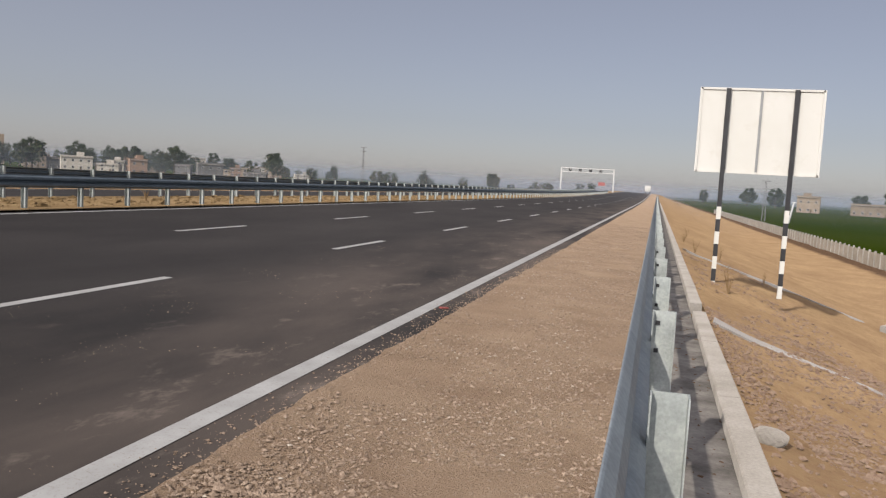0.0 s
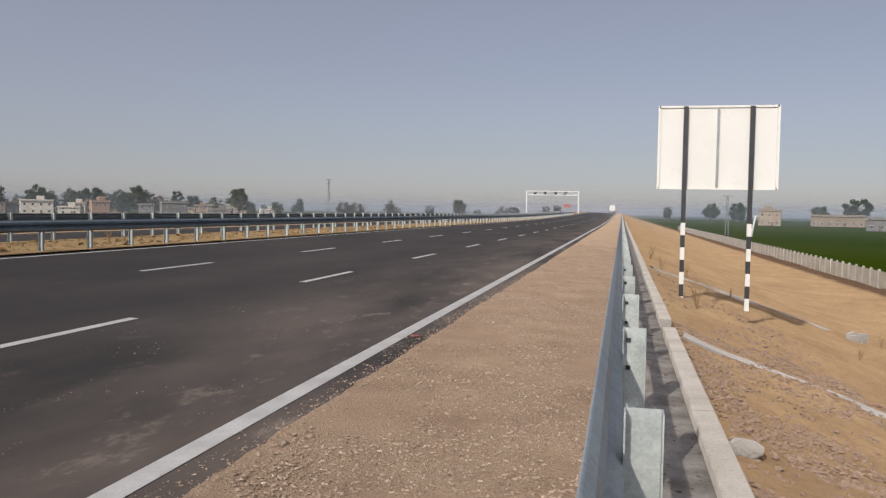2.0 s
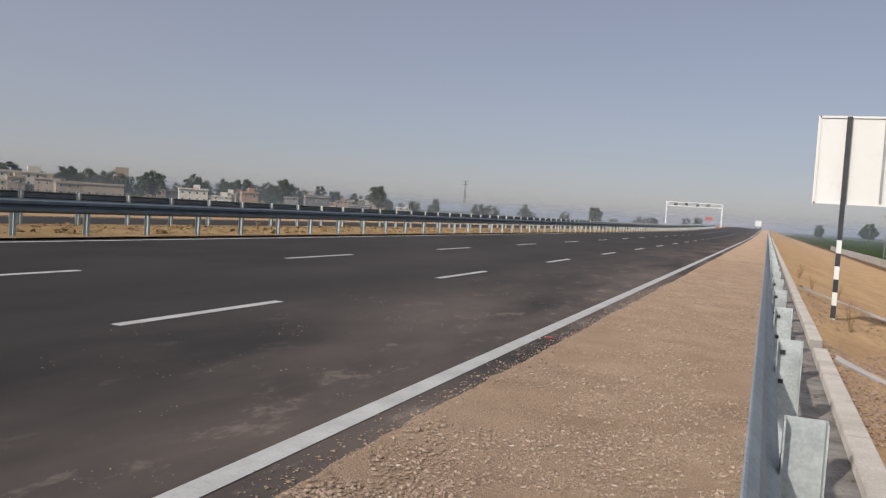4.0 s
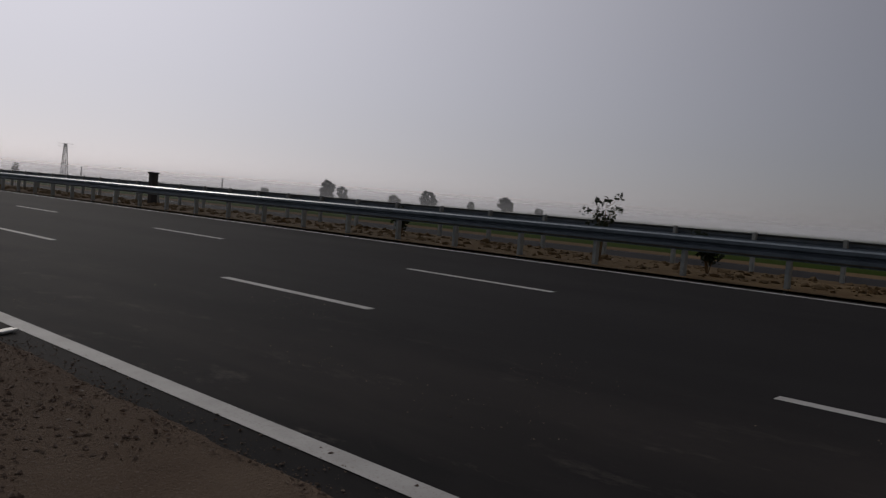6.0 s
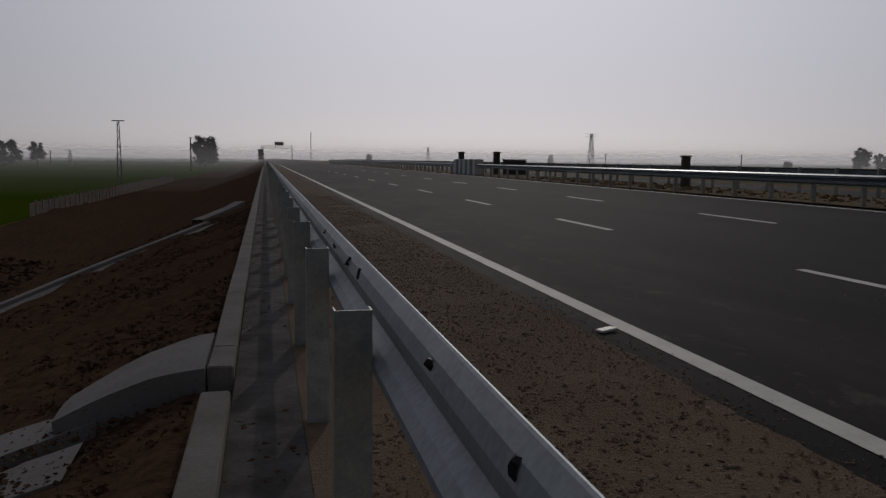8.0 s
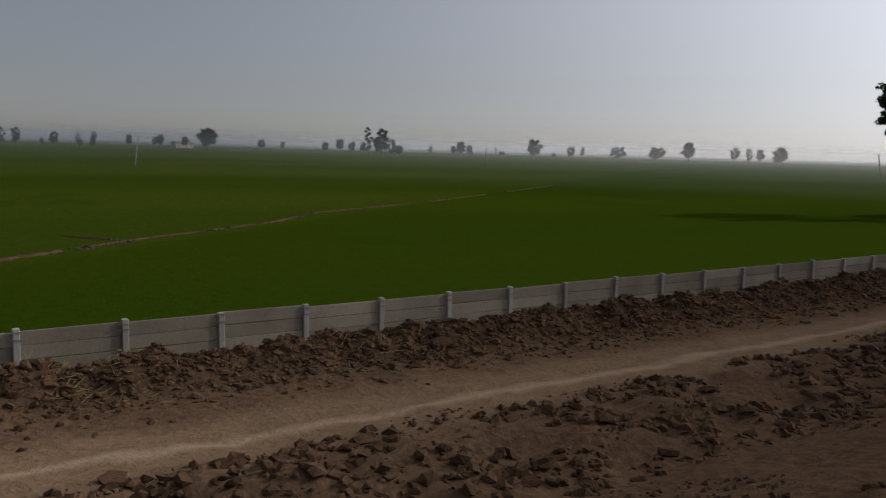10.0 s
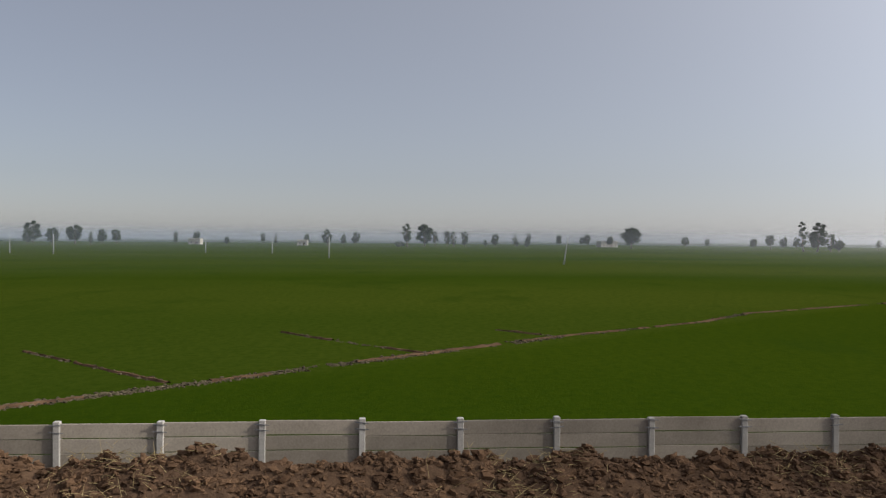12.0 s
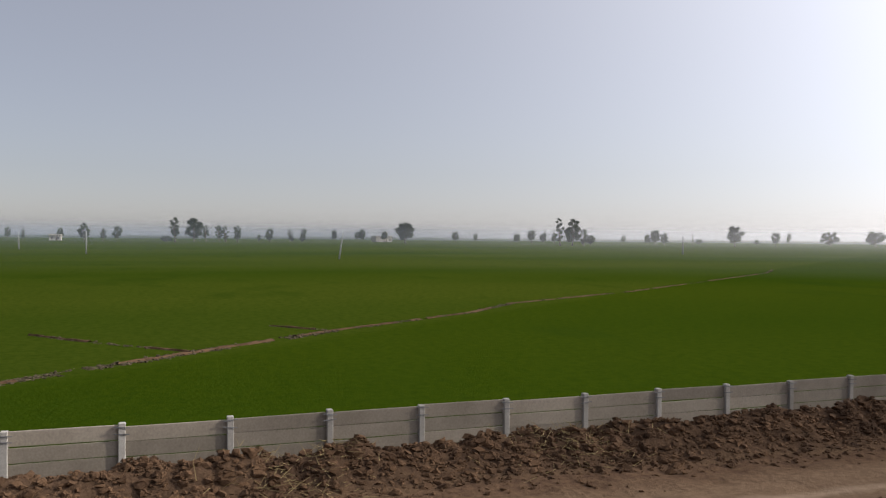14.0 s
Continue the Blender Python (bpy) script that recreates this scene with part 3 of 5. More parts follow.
def far_wall(y0, y1, label):
    e = empty("boundary_wall", Matrix.Identity(4), label, "wall", "boundary walls")
    bm = bmesh.new()
    y = y0
    while y < y1:
        for r in range(5):
            box(bm, XF - 0.02, XF + 0.03, y + 0.03, y + SF - 0.03, ZF - 0.32 - 0.298 * r, ZF - 0.03 - 0.298 * r)
        y += SF
    tagged(part("panels", bm, M_PRECAST, e), kind="stuff")
    post = None
    y = y0
    while y <= y1:
        m = Matrix.Translation((XF, y, ZF))
        if post is None:
            post = part("post", boxed(-0.08, 0.08, -0.07, 0.07, -1.75, 0.12, bevel=0.012), M_PPOST, e)
            post.matrix_basis = m
        else:
            again("post", post, m, e)
        y += SF


far_wall(YF + SF * 28, YF + SF * 140, "pale precast concrete wall far along the field")
far_wall(-176, -71, "pale precast concrete wall beyond the gap")
# ---- road sign ----


def build_sign():
    e = empty("road_sign", Matrix.Translation((2.125, 20.5, -0.45)), "white-backed road sign board on two black and white striped posts", "road sign")
    W2, z0, z1 = 1.33, 2.77, 4.67
    board = part("board", boxed(-W2, W2, 0.02, 0.05, z0, z1, bevel=0.004), M_WHITE, e)
    for a, b, c, d in ((-W2, W2, z0 - 0.03, z0 + 0.02), (-W2, W2, z1 - 0.02, z1 + 0.03)):
        part("frame_bar", boxed(a, b, -0.012, 0.055, c, d), M_WHITE, e)
    for xx in (-W2, W2):
        part("frame_bar", boxed(xx - 0.03, xx + 0.03, -0.012, 0.055, z0 - 0.028, z1 + 0.028), M_WHITE, e)
    part("rib", boxed(-0.025, 0.025, -0.02, 0.02, z0 + 0.02, z1 - 0.02), M_STEEL, e, "grey steel rib")
    for xx in (-0.735, 0.745):
        top, bands = z1 + 0.01, 7
        part("post", boxed(xx - 0.05, xx + 0.05, -0.09, -0.013, 1.95, top), M_BLACK, e)
        for k in range(bands):
            zz = 1.95 - 0.29 * (k + 1)
            part("post_band", boxed(xx - 0.05, xx + 0.05, -0.09, -0.013, zz, zz + 0.29), M_WHITE if k % 2 == 0 else M_BLACK, e)
        part("footing", boxed(xx - 0.22, xx + 0.22, -0.26, 0.16, -0.75, (-0.24 if xx < 0 else -0.27) - 0.3 * (xx > 0), bevel=0.02), M_CONC, e)
    return e


build_sign()

# ---- trees ----


def leaf_cloud(bm, centre, radii, count, size, rng):
    """Small folded leaf clumps scattered in an uneven ellipsoid."""
    c = Vector(centre)
    for _ in range(count):
        d = Vector((rng.gauss(0, 1), rng.gauss(0, 1), rng.gauss(0, 1))).normalized()
        r = rng.random() ** 0.45 * (0.82 + 0.3 * noise.noise(d * 2.1 + c))
        q = c + Vector((d.x * radii[0], d.y * radii[1], d.z * radii[2])) * r
        a = Vector((rng.gauss(0, 1), rng.gauss(0, 1), rng.gauss(0, 0.6))).normalized()
        b = a.orthogonal().normalized()
        b.rotate(Matrix.Rotation(rng.uniform(0, 6.28), 3, a))
        s = size * rng.uniform(0.6, 1.3)
        n = a.cross(b)
        v = [bm.verts.new(q + k) for k in (a * s, b * s * 0.5 + n * s * 0.25, -a * s, -b * s * 0.5 + n * s * 0.25)]
        bm.faces.new((v[0], v[1], v[2]))
        bm.faces.new((v[0], v[2], v[3]))


def build_tree(x, y, z, height, crown_r, seed, label="dark leafy field tree standing in the haze", puffs=14, leaves=150, group="field trees"):
    """A forked trunk under a rounded, lobed crown of small leaf clumps."""
    rng = random.Random(seed)
    e = empty("tree", Matrix.Translation((x, y, z)), label, "tree", group)
    bm, cr = bmesh.new(), bmesh.new()
    bare = height * rng.choice((0.04, 0.08, 0.12, 0.18))
    half = (height - bare) / 2
    r0 = min(height * 0.026, 0.4)
    lean = Vector((rng.uniform(-0.06, 0.06), rng.uniform(-0.06, 0.06), 0)) * height
    fork = lean * 0.5 + Vector((0, 0, bare + half * 0.25))
    tube(bm, [(0, 0, -0.3), lean * 0.25 + Vector((0, 0, fork.z * 0.5)), fork, lean + Vector((0, 0, bare + half * 1.3))], [r0 * 1.4, r0, r0 * 0.8, r0 * 0.3], 7)
    for k in range(puffs):
        u = (k + 0.5) / puffs
        level = 1.55 * u - 0.72
        ring = crown_r * 0.68 * max(0.08, 1 - level * level) ** 0.8 * rng.uniform(0.55, 1.05)
        a = 2.4 * k + rng.uniform(-0.4, 0.4)
        pr = min(crown_r, half * 1.2) * rng.uniform(0.3, 0.5) * (1 - 0.4 * max(level, 0))
        c = lean * u + Vector((math.cos(a) * ring, math.sin(a) * ring, min(bare + half * (1 + level), height - pr * 0.75)))
        leaf_cloud(cr, c, (pr * 1.1, pr * 1.1, pr * 0.85), leaves, pr * 0.24, rng)
        if k % 2:
            tube(bm, [fork, (fork + c) / 2 + Vector((0, 0, pr * 0.2)), c], [r0 * 0.5, r0 * 0.3, r0 * 0.1], 5)
    part("trunk", bm, M_BARK, e, smooth=True)
    part("crown", cr, M_LEAF, e)
    return e


# ---- imitation haze over the distance: thin tinted translucent veils added round the place ----


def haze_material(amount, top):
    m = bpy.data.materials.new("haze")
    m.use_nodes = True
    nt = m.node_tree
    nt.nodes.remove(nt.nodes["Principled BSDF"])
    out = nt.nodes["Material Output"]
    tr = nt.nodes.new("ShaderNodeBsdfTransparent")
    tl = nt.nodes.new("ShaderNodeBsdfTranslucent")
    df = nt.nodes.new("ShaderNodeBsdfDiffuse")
    # the haze's pale and bluish light is put into the veil's colours
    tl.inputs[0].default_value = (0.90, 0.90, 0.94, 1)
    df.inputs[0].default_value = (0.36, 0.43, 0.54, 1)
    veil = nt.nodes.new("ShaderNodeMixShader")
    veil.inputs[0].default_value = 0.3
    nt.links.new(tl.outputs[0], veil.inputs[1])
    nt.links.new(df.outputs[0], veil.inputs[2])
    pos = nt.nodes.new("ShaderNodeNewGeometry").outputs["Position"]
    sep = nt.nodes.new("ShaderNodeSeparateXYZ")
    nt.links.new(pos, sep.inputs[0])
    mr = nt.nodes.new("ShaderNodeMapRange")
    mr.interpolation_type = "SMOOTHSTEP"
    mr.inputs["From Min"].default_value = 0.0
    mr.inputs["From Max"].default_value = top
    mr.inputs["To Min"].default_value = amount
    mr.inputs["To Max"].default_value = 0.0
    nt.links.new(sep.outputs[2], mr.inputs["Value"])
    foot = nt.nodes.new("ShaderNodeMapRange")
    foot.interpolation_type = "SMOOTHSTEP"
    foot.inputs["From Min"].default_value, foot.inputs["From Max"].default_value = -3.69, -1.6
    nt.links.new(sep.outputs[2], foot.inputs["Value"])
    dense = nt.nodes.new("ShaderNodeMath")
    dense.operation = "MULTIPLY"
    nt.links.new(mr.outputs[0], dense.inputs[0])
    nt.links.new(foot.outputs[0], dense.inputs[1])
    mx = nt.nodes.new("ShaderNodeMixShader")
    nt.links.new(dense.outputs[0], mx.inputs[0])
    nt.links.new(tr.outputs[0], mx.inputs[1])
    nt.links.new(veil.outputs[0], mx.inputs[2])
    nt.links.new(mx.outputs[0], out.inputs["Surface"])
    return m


def build_haze_veils():
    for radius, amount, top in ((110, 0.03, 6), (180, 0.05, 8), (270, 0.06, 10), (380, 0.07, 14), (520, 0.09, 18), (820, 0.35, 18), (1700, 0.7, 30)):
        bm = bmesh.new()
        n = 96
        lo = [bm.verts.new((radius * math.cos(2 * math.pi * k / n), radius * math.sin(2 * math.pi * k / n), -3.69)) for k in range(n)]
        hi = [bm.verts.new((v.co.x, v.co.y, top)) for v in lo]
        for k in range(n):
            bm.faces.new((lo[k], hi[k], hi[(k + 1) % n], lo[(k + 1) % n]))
        ob = mesh_ob("haze_veil", bm, haze_material(amount, top), smooth=True)
        tagged(ob, "tinted translucent veil added to imitate pale winter haze over the far fields", "haze", kind="structure")


build_haze_veils()

# ---- drains down the slope ----


def build_chute(pts, half, label, apron=0.45, depth=0.16):
    """An open concrete channel with flat aprons, laid on the slope along points (x, y)."""
    e = empty("drain_chute", Matrix.Identity(4), label, "drain", "slope drains")
    prof = [(-half - apron, -0.1), (-half - apron, 0.05), (-half, 0.07), (-half + 0.03, 0.07 - depth), (half - 0.03, 0.07 - depth), (half, 0.07), (half + apron, 0.05), (half + apron, -0.1)]
    path = []
    for (ax, ay), (bx, by) in zip(pts, pts[1:]):
        for k in range(8):
            path.append((ax + (bx - ax) * k / 8, ay + (by - ay) * k / 8))
    path.append(pts[-1])
    for name, idx, mat in (("apron", (0, 1, 2, 3), M_CONC_P), ("channel", (3, 4), M_SLAB), ("apron", (4, 5, 6, 7), M_CONC_P)):
        bm = bmesh.new()
        rows = []
        for i, (x, y) in enumerate(path):
            a, b = path[max(i - 1, 0)], path[min(i + 1, len(path) - 1)]
            d = Vector((b[0] - a[0], b[1] - a[1], 0)).normalized()
            s = Vector((-d.y, d.x, 0))
            rows.append([bm.verts.new(Vector((x, y, interp(EAST, x) + prof[j][1] + (0.012 * noise.noise(Vector((x * 2, y * 2, j))) if j not in (3, 4) else 0))) + s * (prof[j][0] + (0.06 * noise.noise(Vector((x * 1.5, y * 1.5, j * 3.0))) if j in (0, 1, 6, 7) else 0))) for j in idx])
        for a, b in zip(rows, rows[1:]):
            for k in range(len(idx) - 1):
                bm.faces.new((a[k], a[k + 1], b[k + 1], b[k]))
        part(name, bm, mat, e)
    return e


build_chute([(1.5, -6.2), (1.9, -6.2), (2.7, -6.1), (4.9, -5.6), (8.2, -5.0)], 0.2, "concrete drain chute running down the bare slope", 0.6, 0.2)
build_chute([(1.9, -26.2), (2.6, -25.2), (7.6, -19.1)], 0.14, "narrow concrete drain chute far down the slope", 0.22, 0.12)
build_chute([(0.9, -30.9), (2.2, -28.4)], 0.2, "short pale concrete drain head at the kerb", 0.4)
build_chute([(0.9, 12.6), (2.5, 12.4), (3.6, 11.8), (6.5, 10.0)], 0.03, "dusty concrete strip running down the slope", 0.16, 0.01)
build_chute([(1.0, 29.0), (2.6, 29.45), (7.0, 30.6)], 0.05, "dusty concrete drain strip below the road sign", 0.16, 0.02)


def build_slab():
    bm = bmesh.new()
    nx, ny = 8, 5
    top, low = [], []
    for i in range(nx + 1):
        u = i / nx
        x = 0.775 + 1.02 * u
        y0 = -7.5 + 0.42 * u ** 1.5
        y1 = -6.32 - 0.12 * u
        for j in range(ny + 1):
            v = j / ny
            z = 0.1 - 0.36 * u ** 1.25 + 0.03 * math.sin(math.pi * u) + 0.02 * math.sin(math.pi * v) + 0.01 * noise.noise(Vector((x * 4, v * 5, 0)))
            top.append(bm.verts.new((x, y0 + (y1 - y0) * v, z)))
            low.append(bm.verts.new((x - 0.05 * u, y0 + (y1 - y0) * v - 0.04, z - 0.34 - 0.1 * u)))
    w = ny + 1
    for i in range(nx):
        for j in range(ny):
            a = i * w + j
            bm.faces.new((top[a], top[a + w], top[a + w + 1], top[a + 1]))
            bm.faces.new((low[a], low[a + 1], low[a + w + 1], low[a + w]))
    for i in range(nx):
        for j in (0, ny):
            a = i * w + j
            bm.faces.new((top[a], low[a], low[a + w], top[a + w]))
    for i in (0, nx):
        for j in range(ny):
            a = i * w + j
            bm.faces.new((top[a], top[a + 1], low[a + 1], low[a]))
    bmesh.ops.recalc_face_normals(bm, faces=bm.faces)
    ob = mesh_ob("concrete_slab", bm, M_CONC_P)
    tagged(ob, "arched pale concrete slab cast against the kerb", "slab")


build_slab()


def build_outlet(x, y, turn):
    z = interp(EAST, x)
    e = empty("drain_outlet", pose(x, y, z, 0, 0, turn), "small pale concrete outlet block of a drain", "drain outlet", "outlets")
    part("back", boxed(-0.35, 0.35, 0.1, 0.22, -0.15, 0.3, bevel=0.015), M_CONC, e)
    part("cheek", boxed(-0.35, -0.22, -0.3, 0.097, -0.15, 0.26, bevel=0.015), M_CONC, e)
    part("cheek", boxed(0.22, 0.35, -0.3, 0.097, -0.15, 0.26, bevel=0.015), M_CONC, e)
    return e


build_outlet(7.7, 29.8, 60)
build_outlet(7.75, -18.75, 150)

# ---- things along the central reserve ----


def build_cushion():
    e = empty("crash_cushion", Matrix.Translation((-15.0, -62.0, 0.44)), "blue and white striped crash cushion in front of the rails", "crash cushion")
    for k in range(9):
        y = k * 0.75 - 3.4
        bm = boxed(-0.2 + 0.02 * math.sin(k * 2.2), 0.45 + 0.02 * math.sin(k * 2.2), y, y + 0.74, 0, 1.15 + 0.02 * (k % 2), bevel=0.03)
        part("panel", bm, M_BLUE if k % 2 else M_WHITE, e)
    return e


build_cushion()


def build_column(x, y, h, w=0.42):
    e = empty("column", Matrix.Translation((x, y, 0.44)), "dark concrete column stump in the central reserve", "column", "columns")
    part("shaft", boxed(-w / 2, w / 2, -w / 2, w / 2, -0.1, h, bevel=0.02), M_DARKC, e)
    part("cap", boxed(-w / 2 - 0.03, w / 2 + 0.03, -w / 2 - 0.03, w / 2 + 0.03, h, h + 0.08), M_DARKC, e)


build_column(-15.43, -66.5, 1.7)
build_column(-16.88, -61.0, 1.68)
build_column(-17.5, -33.3, 1.32, 0.3)
cab = empty("control_cabinet", Matrix.Translation((-18.3, -61, 0.35)), "low dark control cabinet beyond the rails", "cabinet")
part("body", boxed(-0.8, 0.8, -0.4, 0.4, 0, 1.2, bevel=0.02), M_DARKC, cab)
part("lid", boxed(-0.85, 0.85, -0.45, 0.45, 1.203, 1.28, bevel=0.01), M_DARKC, cab)


def build_marker(x, y):
    e = empty("verge_sign", Matrix.Translation((x, y, -0.3)), "tall dark sign board beside the far kerb", "road sign")
    for xx in (-0.6, 0.6):
        part("post", boxed(xx - 0.06, xx + 0.06, -0.06, 0.06, -0.2, 4.6), M_STEEL_D, e)
    part("board", boxed(-0.95, 0.95, 0.063, 0.1, 1.2, 4.9), M_BLACK, e)
    part("band", boxed(-0.94, 0.94, 0.103, 0.108, 1.9, 2.3), M_WHITE, e)


build_marker(1.7, -300)

# ---- gantries, masts ----


def build_gantry(y, x0, x1, top, label, boards):
    e = empty("gantry", Matrix.Translation((0, y, rise(y))), label, "gantry", "gantries")
    zb = ground_z(x0, 0)
    for x in (x0, x1):
        part("leg", boxed(x - 0.22, x + 0.22, -0.2, 0.2, ground_z(x, 0) - 0.1, top), M_PALE, e)
    for dz in (0.0, 1.3):
        part("chord", boxed(x0 + 0.223, x1 - 0.223, -0.15, 0.15, top - 1.6 + dz, top - 1.35 + dz), M_PALE, e)
    n = 14
    for k in range(n):
        xa = x0 + (x1 - x0) * (k + 0.1) / n
        xb = x0 + (x1 - x0) * (k + 0.9) / n
        bm = bmesh.new()
        tube(bm, [(xa, 0, top - 1.35 if k % 2 else top - 0.3), (xb, 0, top - 0.3 if k % 2 else top - 1.35)], [0.07, 0.07], 5)
        part("brace", bm, M_PALE, e)
    for bx, bw, bz, bh in boards:
        part("board", boxed(bx - bw / 2, bx + bw / 2, 0.18, 0.26, bz, bz + bh), M_BLACK, e)


build_gantry(290, -33.0, -14.9, 8.3, "pale steel lane gantry over the far carriageway", [(-30, 1.1, 7.0, 0.9), (-26.6, 1.1, 7.0, 0.9), (-23, 1.1, 7.0, 0.9), (-19.5, 1.1, 7.0, 0.9)])
build_gantry(-470, -14.6, 2.0, 8.4, "pale steel sign gantry over the carriageway", [(-7.5, 5.0, 8.5, 2.0)])


def build_lattice(x, y, z, h, w, label, arms=1):
    """A slender power mast: four legs, bracing and cross arms."""
    e = empty("power_mast", Matrix.Translation((x, y, z)), label, "power mast", "power masts")
    wt = w * 0.35
    for sx in (-1, 1):
        for sy in (-1, 1):
            bm = bmesh.new()
            tube(bm, [(sx * w, sy * w, -0.2), (sx * wt, sy * wt, h)], [w * 0.16, w * 0.12], 4)
            part("leg", bm, M_STEEL_D, e)
    n = 9
    for k in range(n):
        za, zc = h * k / n, h * (k + 1) / n
        ra, rc = w + (wt - w) * k / n, w + (wt - w) * (k + 1) / n
        s = 1 if k % 2 else -1
        for sy in (-1, 1):
            bm = bmesh.new()
            tube(bm, [(-s * ra, sy * ra, za), (s * rc, sy * rc, zc)], [w * 0.09, w * 0.09], 4)
            part("brace", bm, M_STEEL_D, e)
    for k in range(arms):
        part("cross_arm", boxed(-w * 2.6, w * 2.6, -w * 0.15, w * 0.15, h - 0.1 - k * h * 0.08, h + 0.06 - k * h * 0.08), M_STEEL_D, e)
    return e


build_lattice(26, -158, -3.7, 11.6, 0.42, "tall grey lattice power mast beside the track", 1)
build_lattice(-266, -648, -3.7, 28.0, 2.2, "far lattice power mast in the haze", 2)
build_lattice(-135, -687, -3.7, 15.6, 1.3, "far lattice power mast in the haze", 2)
build_lattice(-91, 247, -3.7, 14.8, 0.36, "grey lattice mast behind the far carriageway", 2)
build_lattice(28, 235, -3.7, 10.7, 0.45, "grey lattice power mast at the edge of the field", 1)
build_lattice(93, -431, -3.7, 8.0, 0.9, "low lattice power mast in the field", 1)


def build_pole(x, y, z, h, r, mat, label, lean=(0, 0)):
    e = empty("utility_pole", Matrix.Translation((x, y, z)), label, "pole", "poles")
    bm = bmesh.new()
    tube(bm, [(0, 0, -0.3), (lean[0] * 0.5, lean[1] * 0.5, h / 2), (lean[0], lean[1], h)], [r * 1.2, r, r * 0.75], 8)
    part("shaft", bm, mat, e, smooth=True)
    part("cap", boxed(lean[0] - r * 2.2, lean[0] + r * 2.2, lean[1] - r * 0.6, lean[1] + r * 0.6, h - 0.2, h), mat, e)


POLES = [(37, -81.5, 6.6, 0.11, M_BARK, "dark wooden pole beside the tank", (0.1, 0.1)), (141, -257, 7.2, 0.22, M_STEEL_D, "dark leaning pole in the field", (1.0, 0.6)), (27, -317, 12.5, 0.28, M_BARK, "dark pole beside the far wall", (0, 0)),
         (103, -436, 7.9, 0.3, M_STEEL_D, "dark pole in the field", (0, 0)), (178, -41, 5.9, 0.14, M_POLE, "pale concrete pole leaning over the wheat", (0.2, -0.95)), (230, 13, 5.9, 0.14, M_POLE, "pale concrete pole in the wheat field", (0, 0)),
         ]
POLES += [(226, -166, 5.6, 0.2, M_STEEL_D, "dark pole in the wheat field", (0, 0)), (296, 37, 5.5, 0.15, M_POLE, "pale concrete pole in the wheat field", (0, 0)), (300, 61, 5.4, 0.15, M_POLE, "pale concrete pole in the wheat field", (0, 0)),
         (262, 99, 6.0, 0.14, M_POLE, "pale concrete pole in the wheat field", (0, 0)), (276, 118, 5.8, 0.14, M_POLE, "pale concrete pole in the wheat field", (0, 0)), (258, 148, 6.2, 0.15, M_POLE, "pale concrete pole in the wheat field", (0, 0)),
         (-338, -540, 11.5, 0.5, M_STEEL_D, "far dark pole in the haze", (0, 0)), (-277, -643, 11.5, 0.5, M_STEEL_D, "far dark pole in the haze", (0, 0)), (-25, -470, 15.5, 0.2, M_STEEL_D, "slim lamp mast beside the road", (0, 0)), (33, 226, 5.5, 0.25, M_PALE, "pale leaning post beside the wall", (1.0, 0))]
for x, y, h, r, mat, label, lean in POLES:
    build_pole(x, y, -3.7 if x > 0 or x < -60 else 0.2, h, r, mat, label, lean)

# ---- trees ----
EAST_TREES = [(743, 301, 20.1, 8.3), (649, 267, 10.0, 4.3), (580, 222, 12.0, 5.6), (642, 229, 15.0, 7.0), (570, 193, 9.4, 2.1), (667, 218, 12.0, 4.8), (689, 213, 12.3, 4.5), (731, 176, 11.2, 3.1), (783, 170, 12.3, 4.4), (641, 116, 6.5, 2.7), (745, 103, 10.4, 3.1), (617, 76, 9.6, 1.7), (789, 68, 10.6, 3.3), (650, 40, 13.8, 4.5), (641, 27, 9.4, 2.6), (681, 19, 12.0, 4.2)]
EAST_TREES += [(571, -20, 17.1, 4.3), (542, -14, 4.5, 4.5), (641, -36, 17.8, 7.9), (650, -45, 13.1, 3.1), (689, -58, 13.2, 3.8), (599, -55, 12.2, 2.9), (589, -62, 12.2, 3.7), (597, -78, 5.8, 1.7), (596, -85, 10.0, 3.7), (633, -106, 10.8, 2.2), (593, -101, 5.6, 1.7), (592, -108, 6.4, 2.5), (779, -143, 12.8, 3.3), (734, -163, 10.5, 3.6), (768, -193, 9.3, 3.3), (738, -190, 11.8, 4.2), (675, -193, 9.5, 3.4), (565, -177, 15.3, 7.7)]
EAST_TREES += [(656, -251, 9.4, 3.9), (733, -301, 8.5, 2.7), (585, -288, 11.0, 4.0), (626, -319, 9.6, 3.9), (621, -327, 9.6, 2.9), (465, -249, 18.9, 3.6), (457, -253, 17.4, 6.1), (453, -259, 11.1, 3.2), (438, -255, 6.8, 3.5), (717, -337, 8.3, 4.9), (542, -344, 7.5, 2.2), (496, -341, 11.1, 4.6), (492, -346, 9.1, 3.3), (623, -421, 8.5, 4.1), (481, -362, 8.9, 1.0), (598, -456, 4.9, 3.6), (433, -358, 13.9, 6.2), (530, -460, 4.4, 2.4), (462, -417, 9.8, 3.8), (573, -532, 11.0, 2.7)]
SOUTH_TREES = [(493, -498, 11.3, 9.2), (471, -520, 12.0, 8.4), (452, -536, 16.7, 6.6), (425, -558, 13.8, 4.3), (416, -565, 14.0, 3.3)]
SOUTH_TREES += [(409, -569, 12.3, 3.8), (397, -578, 14.5, 6.7), (131, -372, 9.5, 4.6), (113, -398, 12.3, 8.1), (106, -424, 12.3, 4.7), (33, -480, 17.8, 9.8)]
